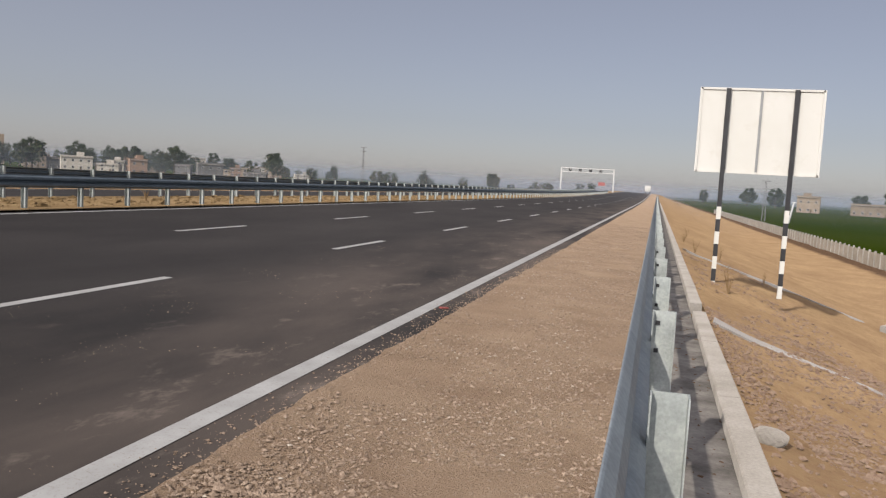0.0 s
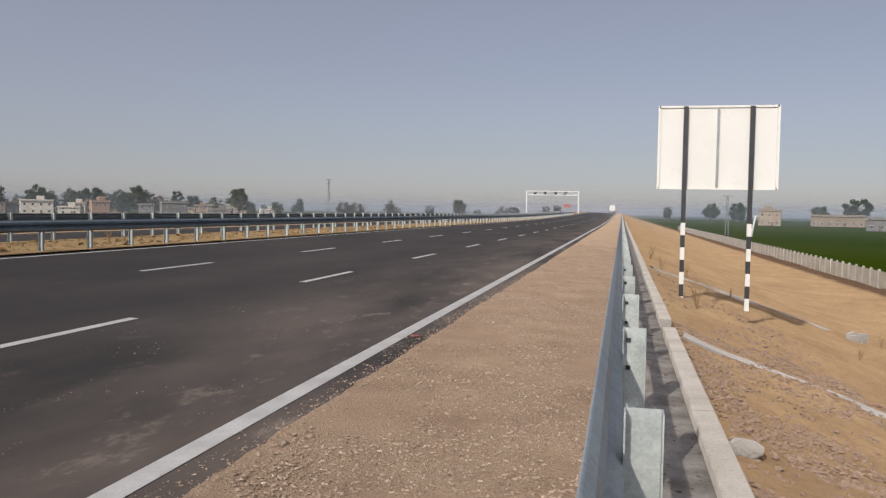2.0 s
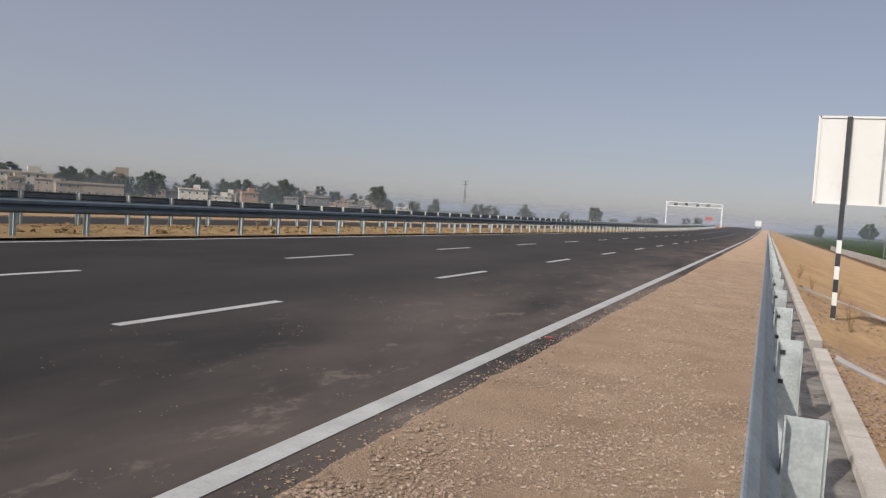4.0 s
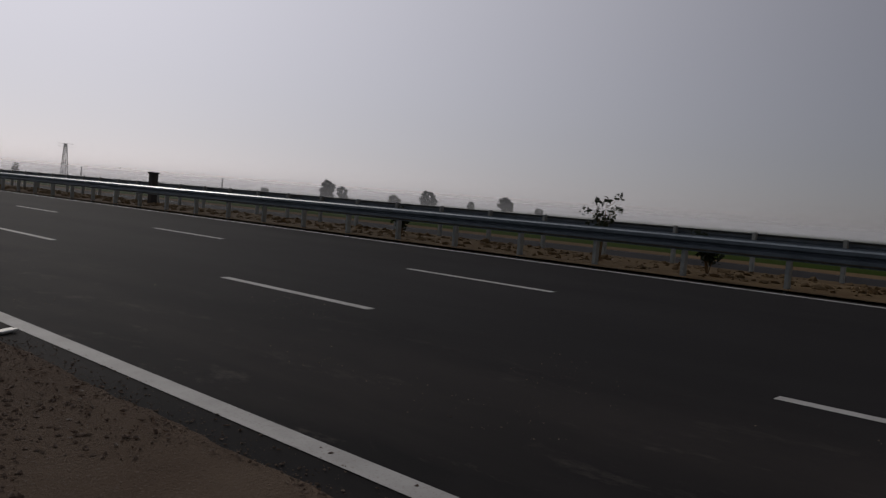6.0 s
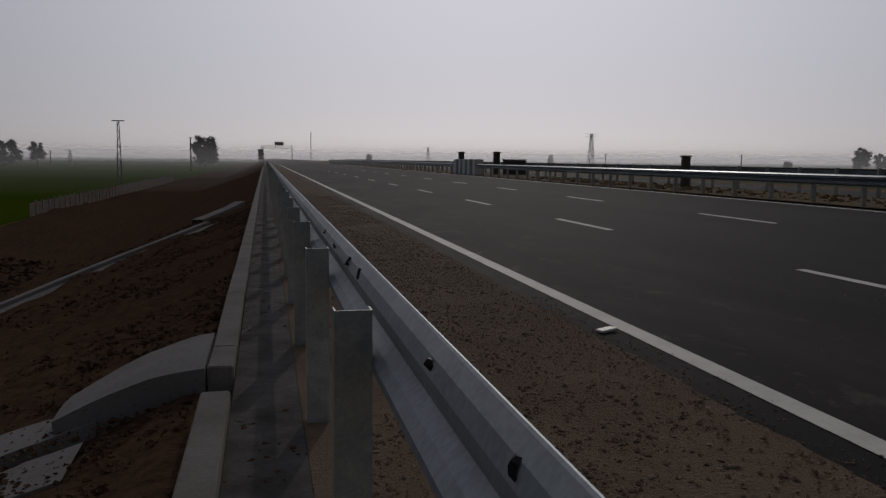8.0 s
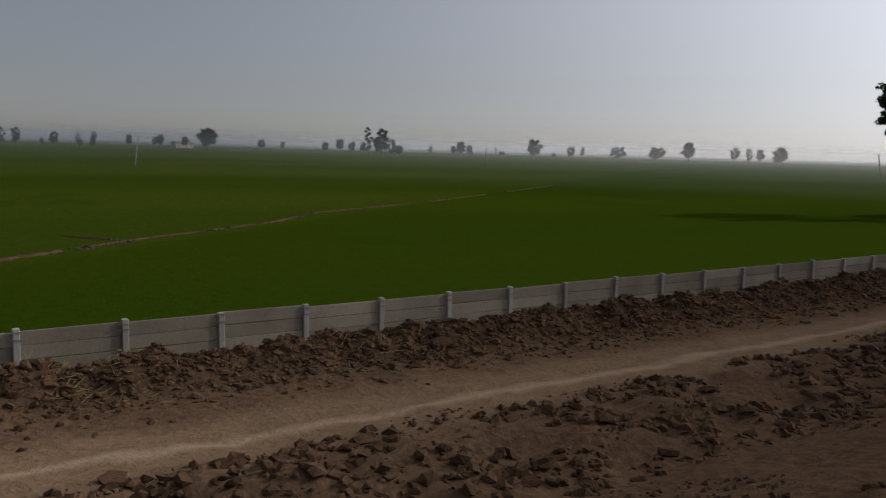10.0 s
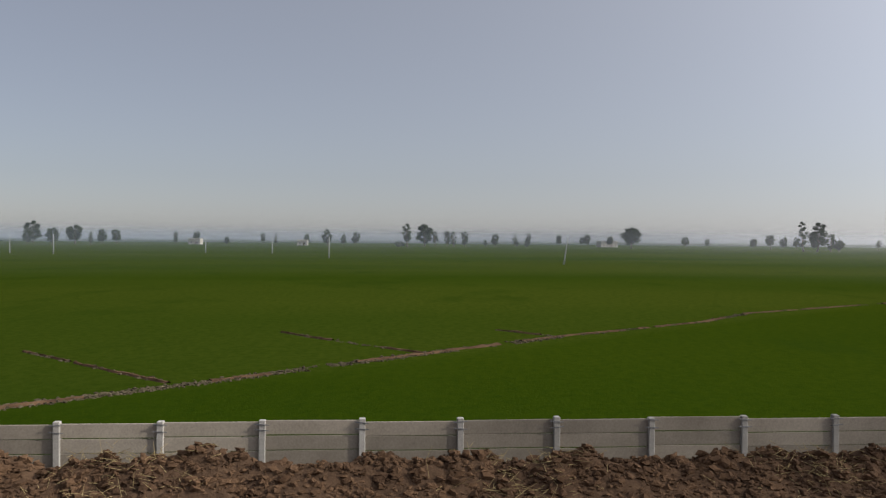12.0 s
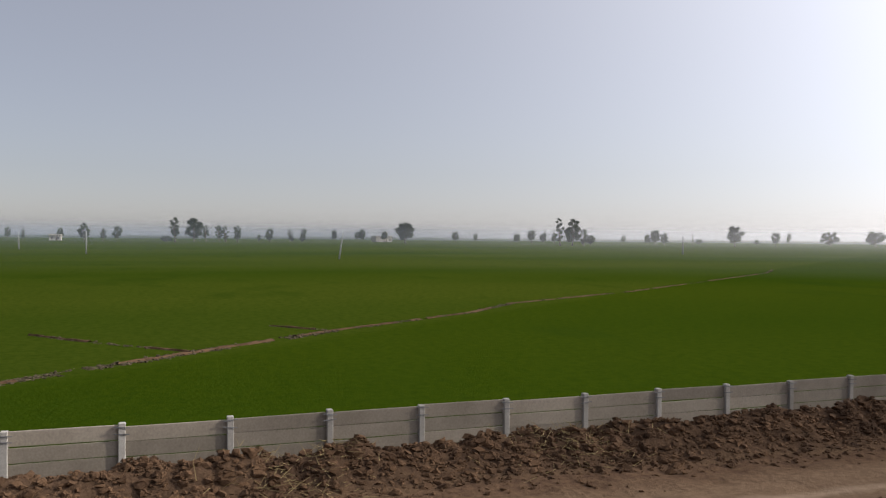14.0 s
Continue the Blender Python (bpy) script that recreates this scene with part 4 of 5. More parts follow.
WEST_TREES = [(-441, -544, 18.6, 8.5), (-452, -536, 14.0, 6.0), (-504, -485, 15.6, 8.8), (-484, -506, 9.9, 6.6), (-529, -458, 9.5, 4.1), (-548, -435, 15.2, 8.1), (-566, -413, 8.4, 4.4), (-400, -575, 7.1, 5.3), (-235, -660, 11.1, 3.3), (-86, -695, 9.8, 4.0)]
NORTH_TREES = [(-460, 528, 19.9, 7.7), (-286, 446, 18.5, 7.5), (-353, 605, 19.2, 6.2), (-317, 565, 14.1, 8.0), (-309, 629, 22.1, 9.6), (-264, 649, 14.8, 4.8), (-192, 673, 14.9, 4.3), (-136, 687, 15.2, 8.1), (-490, 469, 20.3, 10.6), (-367, 453, 15.2, 4.6), (-405, 571, 19.5, 14.1)]
NORTH_TREES += [(-520, 440, 20, 12), (-230, 660, 12, 9), (-90, 690, 10, 8), (70, 697, 15.4, 8.3), (91, 694, 16.5, 8.2), (175, 678, 20.1, 13.0), (36, 699, 12.5, 4.7), (150, 685, 14, 9)]
for k, (x, y, h, r) in enumerate(EAST_TREES + SOUTH_TREES + WEST_TREES + NORTH_TREES):
    side = "wheat field" if x > 0 else "village fields"
    build_tree(x, y, -3.7, h, r, 100 + k, "dark leafy tree standing in the hazy " + side, puffs=14, leaves=180)

# the village's belt of trees, and loose trees behind it
belt = random.Random(77)
for k in range(92):
    head = belt.uniform(4, 52) if k % 3 == 0 else belt.uniform(22, 52)
    dist = belt.uniform(500, 700)
    a = radians(head)
    h = belt.uniform(7, 15) * (1.2 if head > 26 else 0.75)
    build_tree(-math.sin(a) * dist, math.cos(a) * dist, -3.7, h, h * belt.uniform(0.4, 0.62), 300 + k, "hazy dark tree among the village houses", puffs=11, leaves=80)


def build_big_tree():
    rng = random.Random(5)
    side, away = Vector((-0.9, -0.44, 0)), Vector((0.44, -0.9, 0))
    base = Vector((40, -82.5, -3.7))
    for name_seed, foot, joints, puffs in (
            (1, -1.2, [(-1.1, 0, 3.2), (-1.0, 0.2, 5.0), (-1.3, 0.1, 6.8), (-1.9, -0.2, 9.2), (-2.2, 0, 11.5)], [(-4.6, 10.6, 1.5), (-3.4, 12.6, 1.9), (-1.2, 13.6, 1.8), (-2.6, 10.4, 1.9), (-4.4, 12.2, 1.4), (-0.8, 11.4, 1.8), (-3.6, 8.9, 1.3), (0.6, 12.4, 1.5), (-1.6, 15.0, 1.0)]),
            (2, 1.3, [(1.4, 0, 3.2), (1.0, -0.2, 5.2), (0.9, 0, 7.4), (1.4, 0.3, 9.6), (2.2, 0.1, 11.8)], [(2.4, 13.6, 1.3), (1.6, 12.0, 1.4), (3.2, 11.4, 1.4), (4.3, 9.6, 1.2), (3.6, 8.2, 1.1), (2.0, 9.8, 1.3), (1.9, 14.8, 0.8), (4.4, 7.8, 0.8), (0.4, 10.6, 1.0)])):
        e = empty("tree", Matrix.Translation(base), "tall dark leafy tree growing out of an old tank", "tree", "tank trees")
        bm = bmesh.new()
        pts = [side * a + away * b + Vector((0, 0, c)) for a, b, c in joints]
        tube(bm, [side * foot + Vector((0, 0, 0.3))] + pts, [0.5, 0.42, 0.34, 0.28, 0.2, 0.08], 8)
        cr = bmesh.new()
        for k, (a, h, r) in enumerate(puffs):
            a, h = a * 0.94, h * 0.955
            c = side * a + away * rng.uniform(-1.6, 1.6) + Vector((0, 0, h))
            src = pts[2 if h < 10 else 3]
            tube(bm, [src, (src + c) / 2 + Vector((0, 0, 0.3)), c], [0.15, 0.1, 0.04], 5)
            for _ in range(30):
                off = Vector((rng.uniform(-1, 1), rng.uniform(-1, 1), rng.uniform(-0.9, 0.9))) * r * 0.92
                leaf_cloud(cr, c + off, (r * rng.uniform(0.25, 0.5), r * rng.uniform(0.25, 0.5), r * rng.uniform(0.18, 0.36)), 80, 0.17, rng)
        # small shoots along the trunk
        for _ in range(10):
            q = pts[rng.randrange(0, 3)].lerp(pts[rng.randrange(1, 4)], rng.random())
            leaf_cloud(cr, q + Vector((rng.uniform(-0.5, 0.5), rng.uniform(-0.5, 0.5), 0)), (0.4, 0.4, 0.5), 40, 0.16, rng)
        part("trunk", bm, M_BARK, e, smooth=True)
        part("crown", cr, M_LEAF, e)


build_big_tree()

tank = empty("water_tank", pose(40.9, -82.7, -3.7, 0, 0, 26), "dark weathered masonry tank under the tall tree", "tank")
for nm, b in (("wall", (-2.1, 2.1, -2.1, -1.8, -0.2, 3.35)), ("wall", (-2.1, 2.1, 1.8, 2.1, -0.2, 3.35)), ("wall", (-2.1, -1.8, -1.797, 1.797, -0.2, 3.35)), ("wall", (1.8, 2.1, -1.797, 1.797, -0.2, 3.35))):
    part(nm, boxed(*b, bevel=0.03), M_DARKC, tank)
part("earth_fill", boxed(-1.797, 1.797, -1.797, 1.797, -0.1, 2.9), M_CLOD, tank)
shed = empty("pump_house", pose(39.2, -95, -3.7, 0, 0, 24), "low dark pump house beside a mound", "pump house")
part("wall", boxed(-1.4, 1.4, -1.2, 1.2, -0.1, 1.55, bevel=0.02), M_DARKC, shed)
part("roof", boxed(-1.55, 1.55, -1.35, 1.35, 1.553, 1.7, bevel=0.02), M_DARKC, shed)
part("tank_lid", boxed(-0.35, 0.25, -0.3, 0.3, 1.703, 1.95, bevel=0.04), M_DARKC, shed)


# ---- houses ----


def build_house(x, y, h, half, depth, mat, label, floors=1, turn=0, storeys_set=0.0, tower=None):
    e = empty("house", pose(x, y, -3.7, 0, 0, turn), label, "house", "village houses")
    wall = part("wall", boxed(-half, half, -depth / 2, depth / 2, -0.3, h), mat, e)
    part("parapet", boxed(-half - 0.25, half + 0.25, -depth / 2 - 0.25, depth / 2 + 0.25, h + 0.004, h + 0.55), mat, e)
    part("eave", boxed(-half - 0.6, half + 0.6, -depth / 2 - 0.9, -depth / 2 - 0.253, h - 0.35, h - 0.15), M_PLASTER, e)
    n = max(2, int(half / 1.8))
    for f in range(floors):
        zf = h * f / floors
        for k in range(n):
            xx = -half + 2 * half * (k + 0.5) / n
            w = part("window", boxed(xx - 0.65, xx + 0.65, -depth / 2 - 0.06, -depth / 2 - 0.004, zf + 1.0, zf + 2.4), M_PALE, e)
            part("pane", boxed(xx - 0.52, xx + 0.52, -depth / 2 - 0.09, -depth / 2 - 0.064, zf + 1.12, zf + 2.28), M_DARK, w)
    part("door", boxed(half * 0.25 - 0.5, half * 0.25 + 0.5, -depth / 2 - 0.1, -depth / 2 - 0.004, 0.0, 2.1), M_BARK, e)
    if tower:
        tx, tw, th = tower
        part("stair_tower", boxed(tx - tw, tx + tw, -depth / 4, depth / 4, h + 0.558, h + th), mat, e)
    return e


HOUSES = [(-369, 323, 10.5, 12.5, 10, M_PLASTER, "white two-storey village house with wide balconies", 3, 55, (5, 3, 3.4)), (-341, 346, 6.9, 13.6, 9, M_TAN, "long beige plastered house", 1, 50, None), (-446, 463, 13.5, 13.5, 12, M_TAN, "pale plastered house with a grey tower", 3, 48, (9, 4.5, 7)),
          (-311, 389, 7.5, 8, 9, M_PLASTER, "small pale village house with a stair tower", 2, 42, (2, 1.8, 2.6)), (-325, 395, 6.0, 8, 8, M_GREYP, "low grey plastered house", 1, 42, None), (-366, 514, 8.0, 11, 9, M_BRICK, "brown brick village house", 2, 40, (6, 3, 3.2)), (-350, 520, 6.0, 6, 8, M_TAN, "low tan plastered house", 1, 40, None),
          (-363, 599, 12.8, 5.5, 9, M_PLASTER, "tall narrow white house", 3, 36, None), (-322, 622, 8.6, 6.5, 9, M_PLASTER, "plain white plastered village house", 2, 32, None), (-420, 400, 8.5, 9, 9, M_GREYP, "plain grey plastered village house", 2, 48, None), (-395, 455, 7.5, 8, 8, M_TAN, "plain tan plastered village house", 1, 45, (1, 2, 2.4)),
          ]
HOUSES += [(120, 504, 6.2, 14, 10, M_TAN, "long tan brick compound at the edge of the field", 1, -12, None), (84, 506, 9.0, 6, 8, M_TAN, "tan brick house with a stair tower", 2, -12, (-1, 2, 2.2)), (102, 365, 5.2, 4.1, 5, M_GREYP, "small grey pump house in the field", 1, -15, None), (119, -374, 3.4, 6.2, 6, M_DARKC, "long dark shed between the field trees", 1, 200, None),
          (690, -195, 4.6, 8, 8, M_PLASTER, "white house far across the field", 1, 285, (3, 1.6, 4.2)), (690, 150, 4.5, 5, 6, M_PLASTER, "small white house far across the field", 1, 260, None), (660, 60, 4.0, 4, 5, M_PLASTER, "small white house far across the field", 1, 268, None)]
for k in range(30):
    a, dist = radians(belt.uniform(24, 52)), belt.uniform(430, 620)
    HOUSES.append((-math.sin(a) * dist, math.cos(a) * dist, belt.choice([4.2, 4.8, 5.6, 6.4, 7.6]), belt.uniform(3.5, 7), 7, belt.choice([M_PLASTER, M_TAN, M_GREYP, M_BRICK, M_TAN]), "flat-roofed village house of plain weathered plaster", 2, math.degrees(a) + belt.uniform(-15, 15), belt.choice([None, (1, 1.6, 2.4)])))
for x, y, h, half, depth, mat, label, floors, turn, tower in HOUSES:
    build_house(x, y, h, half, depth, mat, label, floors, turn, tower=tower)

# ---- lorry far up the road ----
lorry = empty("lorry", Matrix.Translation((-4.4, 395, 0.13 + rise(395))), "white box lorry standing far up the road", "lorry")
part("cargo_box", boxed(-1.3, 1.3, -3.5, 3.2, 1.0, 3.7, bevel=0.05), M_WHITE, lorry)
part("cab", boxed(-1.2, 1.2, 3.25, 5.0, 0.6, 2.9, bevel=0.12), M_WHITE, lorry)
for wx in (-1.05, 1.05):
    for wy in (-2.2, 4.0):
        bm = bmesh.new()
        tube(bm, [(wx - 0.15, wy, 0.5), (wx + 0.15, wy, 0.5)], [0.5, 0.5], 14)
        part("wheel", bm, M_BLACK, lorry)
redb = empty("red_sign", Matrix.Translation((-21.5, 330, 0.3 + rise(330))), "red sign board beside the far carriageway", "road sign")
part("board", boxed(-1.3, 1.3, 0, 0.08, 2.2, 3.5), M_RED, redb)
for xx in (-0.8, 0.8):
    part("post", boxed(xx - 0.07, xx + 0.07, 0.083, 0.2, -0.1, 3.4), M_STEEL, redb)
# ---- soil, stones and dry plants ----


def scatter(name, count, place, size, mat, label, category, seed, jag=0.6, lumps=1):
    """Many small jagged stones or clods in one mesh."""
    rng = np.random.RandomState(seed)
    t = (1 + 5 ** 0.5) / 2
    if lumps:
        base = np.array([(-1, t, 0), (1, t, 0), (-1, -t, 0), (1, -t, 0), (0, -1, t), (0, 1, t), (0, -1, -t), (0, 1, -t), (t, 0, -1), (t, 0, 1), (-t, 0, -1), (-t, 0, 1)]) / 1.9
        tri = np.array([(0, 11, 5), (0, 5, 1), (0, 1, 7), (0, 7, 10), (0, 10, 11), (1, 5, 9), (5, 11, 4), (11, 10, 2), (10, 7, 6), (7, 1, 8), (3, 9, 4), (3, 4, 2), (3, 2, 6), (3, 6, 8), (3, 8, 9), (4, 9, 5), (2, 4, 11), (6, 2, 10), (8, 6, 7), (9, 8, 1)])
    else:
        base = np.array([(1, 0, 0), (-1, 0, 0), (0, 1, 0), (0, -1, 0), (0, 0, 0.8), (0, 0, -0.8)], float)
        tri = np.array([(0, 2, 4), (2, 1, 4), (1, 3, 4), (3, 0, 4), (2, 0, 5), (1, 2, 5), (3, 1, 5), (0, 3, 5)])
    vs, fs = [], []
    nb = len(base)
    for k in range(count):
        q = place(rng)
        if q is None:
            continue
        s = size[0] + (size[1] - size[0]) * rng.rand() ** 2.6
        a = rng.rand() * 6.28
        ca, sa = math.cos(a), math.sin(a)
        v = base * (1 + jag * (rng.rand(nb, 1) - 0.5) * 2) * (np.array([1, 0.75, 0.6]) * s)
        v = v @ np.array([(ca, sa, 0), (-sa, ca, 0), (0, 0, 1)])
        fs.append(tri + nb * len(vs))
        vs.append(v + np.array(q) + np.array([0, 0, s * 0.12]))
    me = bpy.data.meshes.new(name)
    me.from_pydata(np.concatenate(vs).tolist(), [], np.concatenate(fs).tolist())
    me.materials.append(mat)
    return tagged(new(name, me), label, category, kind="stuff")


def on_ridge(rng):
    y = rng.uniform(-36, 26)
    x = 16.75 + rng.normal(0, 0.75)
    if x > 18.3 or rng.rand() > ridge(y):
        return None
    return (x, y, relief(x, y))


def on_slope(x0, x1, y0, y1, patch=0.0, seed=0.0):
    def f(rng):
        x, y = rng.uniform(x0, x1), rng.uniform(y0, y1)
        if fbm(x, y, 0.45, 20 + seed) < patch:
            return None
        return (x, y, relief(x, y))
    return f


def on_flat(x0, x1, y0, y1, patch=0.0, power=1.0, thin=1.0):
    """thin above 1 gathers the pieces round the middle of the stretch."""
    def f(rng):
        v = 2 * rng.rand() - 1
        y = (y0 + y1) / 2 + (y1 - y0) / 2 * math.copysign(abs(v) ** thin, v)
        x = x0 + (x1 - x0) * rng.rand() ** power
        if fbm(x, y, 0.8, 40) < patch:
            return None
        return (x, y, ground_z(x, y) + (0.019 if -2.33 < x < 0.14 else 0.004))
    return f


scatter("fine_clods", 26000, on_ridge, (0.02, 0.09), M_CLOD, "fine crumbs among the dug soil along the wall", "soil", 31, lumps=0)
scatter("soil_clods", 17000, on_ridge, (0.025, 0.125), M_CLOD, "brown clods of dug soil heaped along the wall", "soil", 1)
scatter("slope_stones", 6000, on_slope(0.85, 3.6, 2, 32, 0.0), (0.01, 0.045), M_STONE, "loose stones and rubble on the slope", "stones", 2)
scatter("slope_clods", 19000, on_slope(3.0, 12.0, -30, 4, 0.1, 2), (0.012, 0.075), M_CLOD, "loose clods of soil on the slope", "soil", 3, lumps=0)
scatter("ledge_clods", 9000, on_slope(8.2, 11.6, -36, 5, -0.1, 6), (0.018, 0.15), M_CLOD, "rough clods along the ledge above the track", "soil", 11)
scatter("slope_rubble", 13000, on_slope(0.8, 3.0, -32, -1.0, -0.15, 3), (0.012, 0.055), M_CLOD, "dark rubble along the top of the slope", "rubble", 4, lumps=0)
scatter("north_rubble", 15000, on_slope(0.85, 3.6, 2.5, 15, -0.25, 4), (0.013, 0.04), M_STONE, "reddish gravel beside the kerb", "gravel", 5, lumps=0)
scatter("edge_gravel", 5000, lambda r: (lambda x, y: (x, y, ground_z(x, y) + 0.006))(-2.3 - abs(r.normal(0, 0.15)), r.uniform(-9, 22)), (0.004, 0.016), M_GRAVEL, "loose gravel strayed over the edge of the asphalt", "gravel", 14, lumps=0)
scatter("shoulder_gravel", 70000, on_flat(-2.34, -0.1, -34, 42, -0.32, 0.8, 1.9), (0.005, 0.023), M_GRAVEL, "fine loose gravel on the shoulder", "gravel", 6, lumps=0)
scatter("pale_chips", 3600, on_flat(-2.3, -0.1, -20, 26, 0.0, 1.0, 1.6), (0.005, 0.019), M_CHIP, "pale stone chips on the shoulder", "gravel", 13, lumps=0)
scatter("shoulder_pebbles", 900, on_flat(-2.35, -0.1, -12, 30), (0.01, 0.026), M_GRAVEL, "scattered pebbles on the shoulder", "pebbles", 7)
scatter("road_grit", 5200, on_flat(-2.9, -6.2, -10, 18, 0.22, 1.2), (0.003, 0.009), M_GRAVEL, "pale grit scattered on the asphalt", "grit", 8, lumps=0)
scatter("strip_debris", 6000, on_flat(0.15, 0.57, -20, 16), (0.006, 0.03), M_CLOD, "crumbs of soil on the concrete strip", "debris", 9)
scatter("median_clods", 3500, lambda r: (r.uniform(-18.6, -15.0), r.uniform(-50, 60), 0.47), (0.03, 0.13), M_MEDC, "dry clods in the central reserve", "soil", 10)


def bund(pts, width, label, seed, count):
    # the low bank of bare earth that the clods lie on, with a ragged edge
    verts, faces = [], []
    n = 40 * (len(pts) - 1)
    for k in range(n + 1):
        u = k / n * (len(pts) - 1)
        i = min(int(u), len(pts) - 2)
        a, b = Vector(pts[i]), Vector(pts[i + 1])
        q, d = a.lerp(b, u - i), (b - a).normalized()
        w = width * (1.0 + 0.9 * fbm(q.x, q.y, 0.5, seed))
        q = q + Vector((-d.y, d.x)) * 0.5 * width * fbm(q.x, q.y, 0.25, seed + 5)
        for side, up in ((-1, -0.02), (-0.35, 0.07), (0.35, 0.07), (1, -0.02)):
            verts.append((q.x - d.y * w * side, q.y + d.x * w * side, -3.7 + up * (1 + 0.6 * fbm(q.x, q.y, 1.3, seed + side))))
    for k in range(n):
        if fbm(verts[k * 4][0], verts[k * 4][1], 0.22, 60 + seed) < -0.12:
            continue
        for c in range(3):
            v = k * 4 + c
            faces.append((v, v + 1, v + 5, v + 4))
    me = bpy.data.meshes.new("bund_bank")
    me.from_pydata(verts, [], faces)
    me.materials.append(M_CLOD)
    tagged(new("bund_bank", me), label, "field bund", kind="structure")

    def f(rng):
        u = rng.rand() * (len(pts) - 1)
        i = int(u)
        a, b = pts[i], pts[i + 1]
        x = a[0] + (b[0] - a[0]) * (u - i) + rng.normal(0, width)
        y = a[1] + (b[1] - a[1]) * (u - i) + rng.normal(0, width)
        if fbm(x, y, 0.3, 60 + seed) < -0.32:
            return None
        return (x, y, -3.71)
    scatter("field_bund", count, f, (0.02, 0.11), M_BUND, label, "field bund", seed)


bund([(24, 14.8), (30.8, 6.6), (38.9, -2.8), (45.5, -10.6)], 0.2, "low crumbling soil bund across the wheat", 21, 5200)
bund([(45.5, -10.6), (53.4, -21.8), (59.8, -27.9), (70, -45.5), (102, -90), (112, -100)], 0.16, "low dark soil bund across the wheat", 22, 2400)
bund([(39.3, -2.9), (44.8, 2.1), (47.9, 4.5)], 0.09, "thin soil bund between the plots", 23, 300)
bund([(45.5, -10.6), (48.8, -7.8)], 0.09, "thin soil bund between the plots", 24, 140)
bund([(31.7, 6.6), (36, 11), (40.3, 15.2)], 0.09, "thin soil bund between the plots", 25, 300)


def dry_bush(x, y, z, h, n, seed, mat, label, leaves=0, spread=1.0):
    rng = random.Random(seed)
    e = empty("dry_bush" if not leaves else "shrub", Matrix.Translation((x, y, z)), label, "bush", "bushes")
    bm = bmesh.new()
    tips = []
    for _ in range(n):
        a, s = rng.uniform(0, 6.28), rng.uniform(0.2, 0.7) * spread
        hh = h * rng.uniform(0.5, 1.0)
        p1 = Vector((math.cos(a) * s * hh * 0.3, math.sin(a) * s * hh * 0.3, hh * 0.5))
        p2 = Vector((math.cos(a) * s * hh * 0.6, math.sin(a) * s * hh * 0.6, hh))
        tube(bm, [(0, 0, -0.05), p1, p2], [0.012 * h + 0.004, 0.008 * h + 0.003, 0.002], 4)
        tips += [p1.lerp(p2, 0.4), p2]
        for _ in range(2):
            q = p1.lerp(p2, rng.random())
            d = q + Vector((rng.uniform(-1, 1), rng.uniform(-1, 1), rng.uniform(0.3, 1))) * hh * 0.22
            tube(bm, [q, d], [0.005 * h + 0.002, 0.002], 4)
            tips.append(d)
    part("twigs", bm, mat, e)
    if leaves:
        cr = bmesh.new()
        for q in tips:
            leaf_cloud(cr, q, (0.16, 0.16, 0.16), leaves, 0.06, rng)
        part("leaves", cr, M_LEAF, e)


for k, (x, y, h) in enumerate([(1.6, 18.7, 0.62), (1.4, 30.2, 0.5), (2.3, 31, 0.5), (1.2, 36, 0.5), (3.6, 29, 0.35), (1.6, 44, 0.6), (5.4, 38, 0.4), (8.4, 29.5, 0.5), (5.5, 21.0, 0.3)]):
    dry_bush(x, y, relief(x, y), h, 9, 50 + k, M_TWIG, "leafless dry bush on the bare slope")
dry_bush(-16.0, -9.7, 0.46, 1.55, 5, 70, M_TWIG, "dark leafy shrub growing between the rails", 14, 0.35)
dry_bush(-16.2, -7.2, 0.46, 0.8, 6, 71, M_TWIG, "small leafy shrub growing between the rails", 18)
dry_bush(-16.3, -16.5, 0.46, 0.7, 6, 72, M_TWIG, "small leafy shrub growing between the rails", 18)
dry_bush(-16.6, 24.5, 0.46, 0.5, 14, 73, M_TWIG, "dark dry brushwood between the rails")


def straw(x, y, seed):
    rng = random.Random(seed)
    bm = bmesh.new()
    for _ in range(170):
        px, py = x + rng.gauss(0, 0.5), y + rng.gauss(0, 0.7)
        z = relief(px, py) + rng.uniform(0.02, 0.16)
        d = Vector((rng.uniform(-1, 1), rng.uniform(-1, 1), rng.uniform(-0.3, 0.5))).normalized() * rng.uniform(0.12, 0.35)
        tube(bm, [(px, py, z), Vector((px, py, z)) + d], [0.006, 0.003], 3, cap=False)
    ob = mesh_ob("straw_heap", bm, M_STRAW)
    tagged(ob, "loose dry straw lying on the dug soil", "straw", "straw heaps", "stuff")


straw(16.4, 3.6, 1)
straw(16.5, -9.2, 2)
straw(16.3, -3.6, 3)
straw(16.5, -20.5, 4)

# sheets that close the gap in the wall
gate = empty("sheet_fence", pose(18.35, -37.6, -3.5, 0, 0, -3), "dark leaning metal sheets closing the wall's end", "fence")
for k in range(3):
    bm = boxed(-0.02, 0.02, -0.8, 0.8, -0.2, 1.2 - 0.1 * (k % 2), bevel=0.005)
    o = part("sheet", bm, M_SHEET, gate)
    o.matrix_basis = pose(0.05 * k, 1.7 - 1.64 * k, 0, 0, 4 - 3 * (k % 2), 3)
for k in range(4):
    part("stake", boxed(-0.2, -0.12, 2.5 - 1.64 * k, 2.58 - 1.64 * k, -0.2, 1.42 - 0.12 * (k % 3)), M_SHEET, gate)

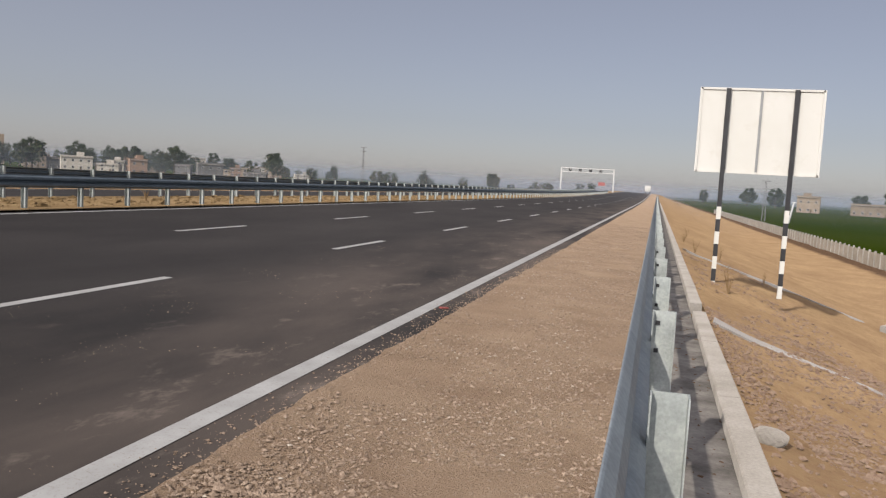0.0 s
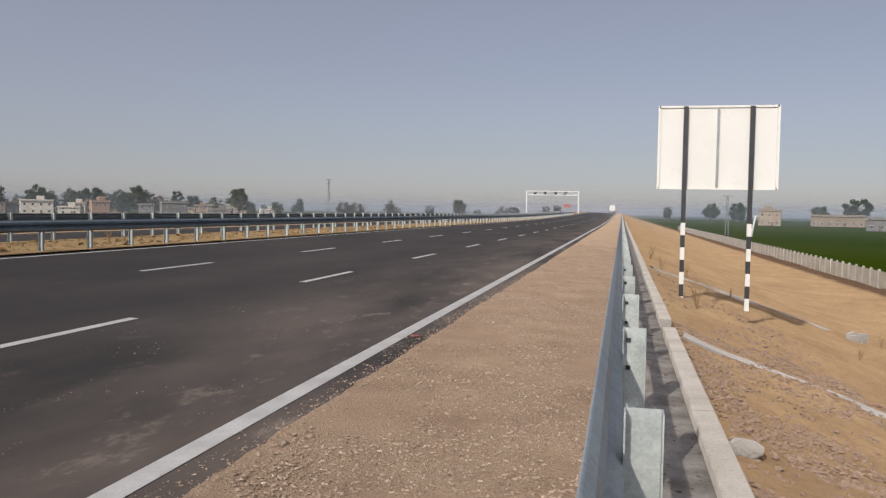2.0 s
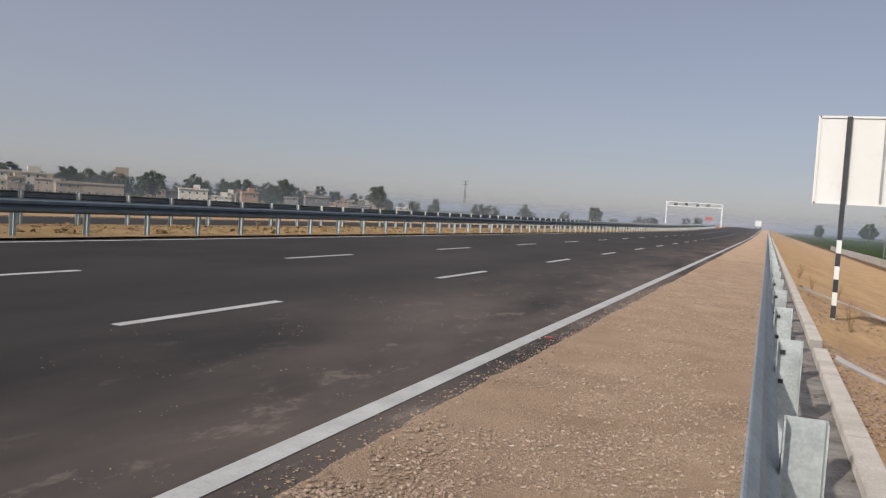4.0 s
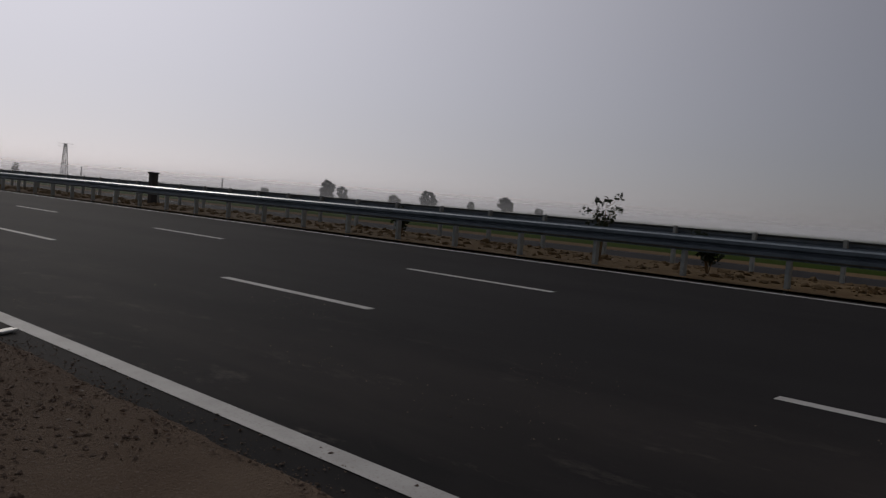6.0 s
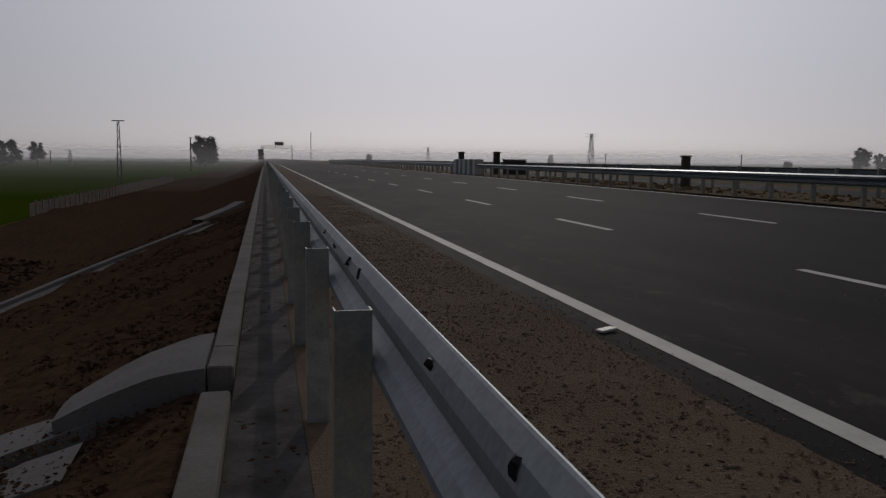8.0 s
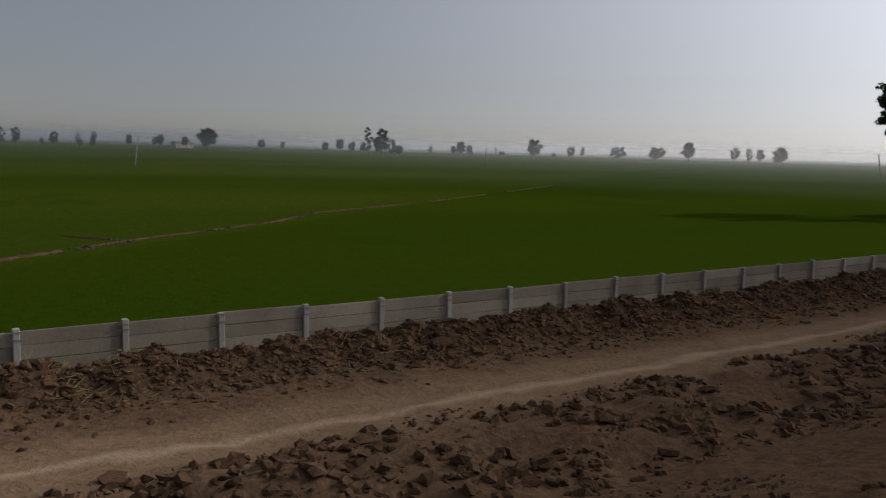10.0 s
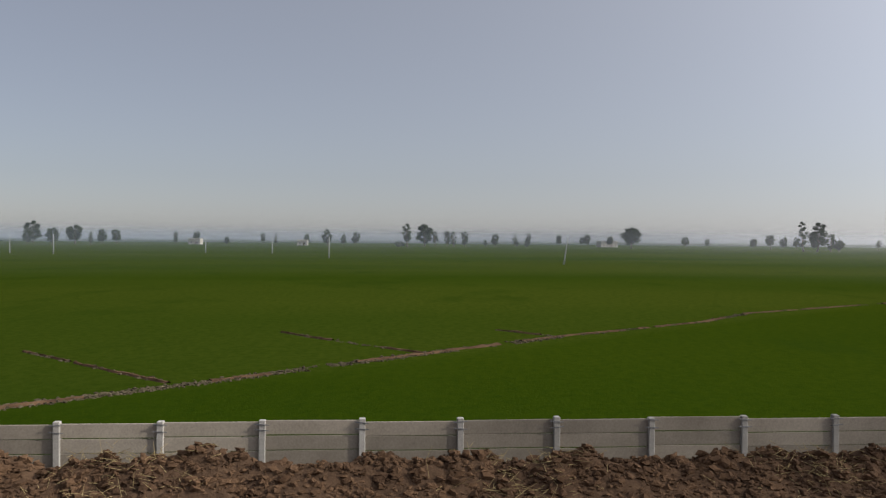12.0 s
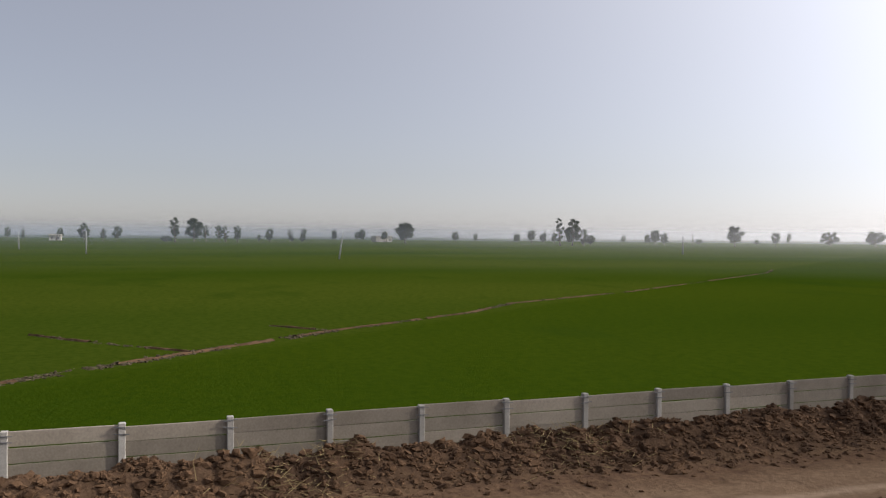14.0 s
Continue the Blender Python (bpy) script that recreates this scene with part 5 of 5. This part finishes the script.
lump = bmesh.new()
bmesh.ops.create_icosphere(lump, subdivisions=3, radius=0.14)
for v in lump.verts:
    v.co.z *= 0.5
    v.co += v.co.normalized() * 0.03 * noise.noise(v.co * 14)
ob = mesh_ob("mortar_lump", lump, M_CONC)
ob.location = (0.93, 6.8, -0.07)
tagged(ob, "small lump of pale mortar beside the kerb", "mortar lump")

litter = mesh_ob("litter", boxed(-0.09, 0.09, -0.05, 0.05, 0, 0.025, bevel=0.008), M_WHITE)
litter.matrix_basis = pose(-2.52, -7.1, 0.085, 0, 4, 20)
tagged(litter, "flat white scrap lying beside the edge line", "litter")
litter = mesh_ob("wrapper", boxed(-0.06, 0.06, -0.03, 0.03, 0, 0.02, bevel=0.006), M_RED)
litter.matrix_basis = pose(-2.55, 10.4, 0.085, 0, 4, 50)
tagged(litter, "small crumpled red wrapper beside the edge line", "litter")

# crumbs on the drain's aprons
scatter("apron_crumbs", 3000, lambda r: (lambda x, y: (x, y, interp(EAST, x) + 0.06))(r.uniform(1.2, 6.5), r.uniform(-7.0, -4.9)), (0.006, 0.04), M_CLOD, "crumbs of soil on the concrete aprons", "debris", 12, lumps=0)


def torn_tape(x, y, z, size, seed):
    rng = random.Random(seed)
    bm = bmesh.new()
    n = 7
    rows = []
    for i in range(n):
        u = i / (n - 1)
        w = size * 0.3 * (1 - 0.6 * u) * rng.uniform(0.6, 1.3)
        c = Vector((0.02 * math.sin(5 * u) * rng.uniform(0.5, 1.5), size * 0.5 * math.sin(2.2 * u + seed), -size * u))
        rows.append([bm.verts.new(c + Vector((rng.uniform(-0.01, 0.01), -w, 0))), bm.verts.new(c + Vector((0.015, 0, rng.uniform(-0.01, 0.01)))), bm.verts.new(c + Vector((rng.uniform(-0.01, 0.01), w, 0)))])
    for p, q in zip(rows, rows[1:]):
        for k in range(2):
            bm.faces.new((p[k], p[k + 1], q[k + 1], q[k]))
    bmesh.ops.solidify(bm, geom=bm.faces[:], thickness=0.004)
    ob = mesh_ob("torn_tape", bm, M_BLACK)
    ob.location = (x, y, z)
    tagged(ob, "torn black tape hanging on the barrier's beam", "tape", "tape scraps")


for k, (y, sz) in enumerate([(-1.65, 0.13), (-1.85, 0.1), (-2.6, 0.09), (-4.3, 0.16), (-4.75, 0.14), (-5.5, 0.12), (-6.4, 0.12)]):
    torn_tape(-0.075, y, 1.045, sz * 0.6, 10 + k)
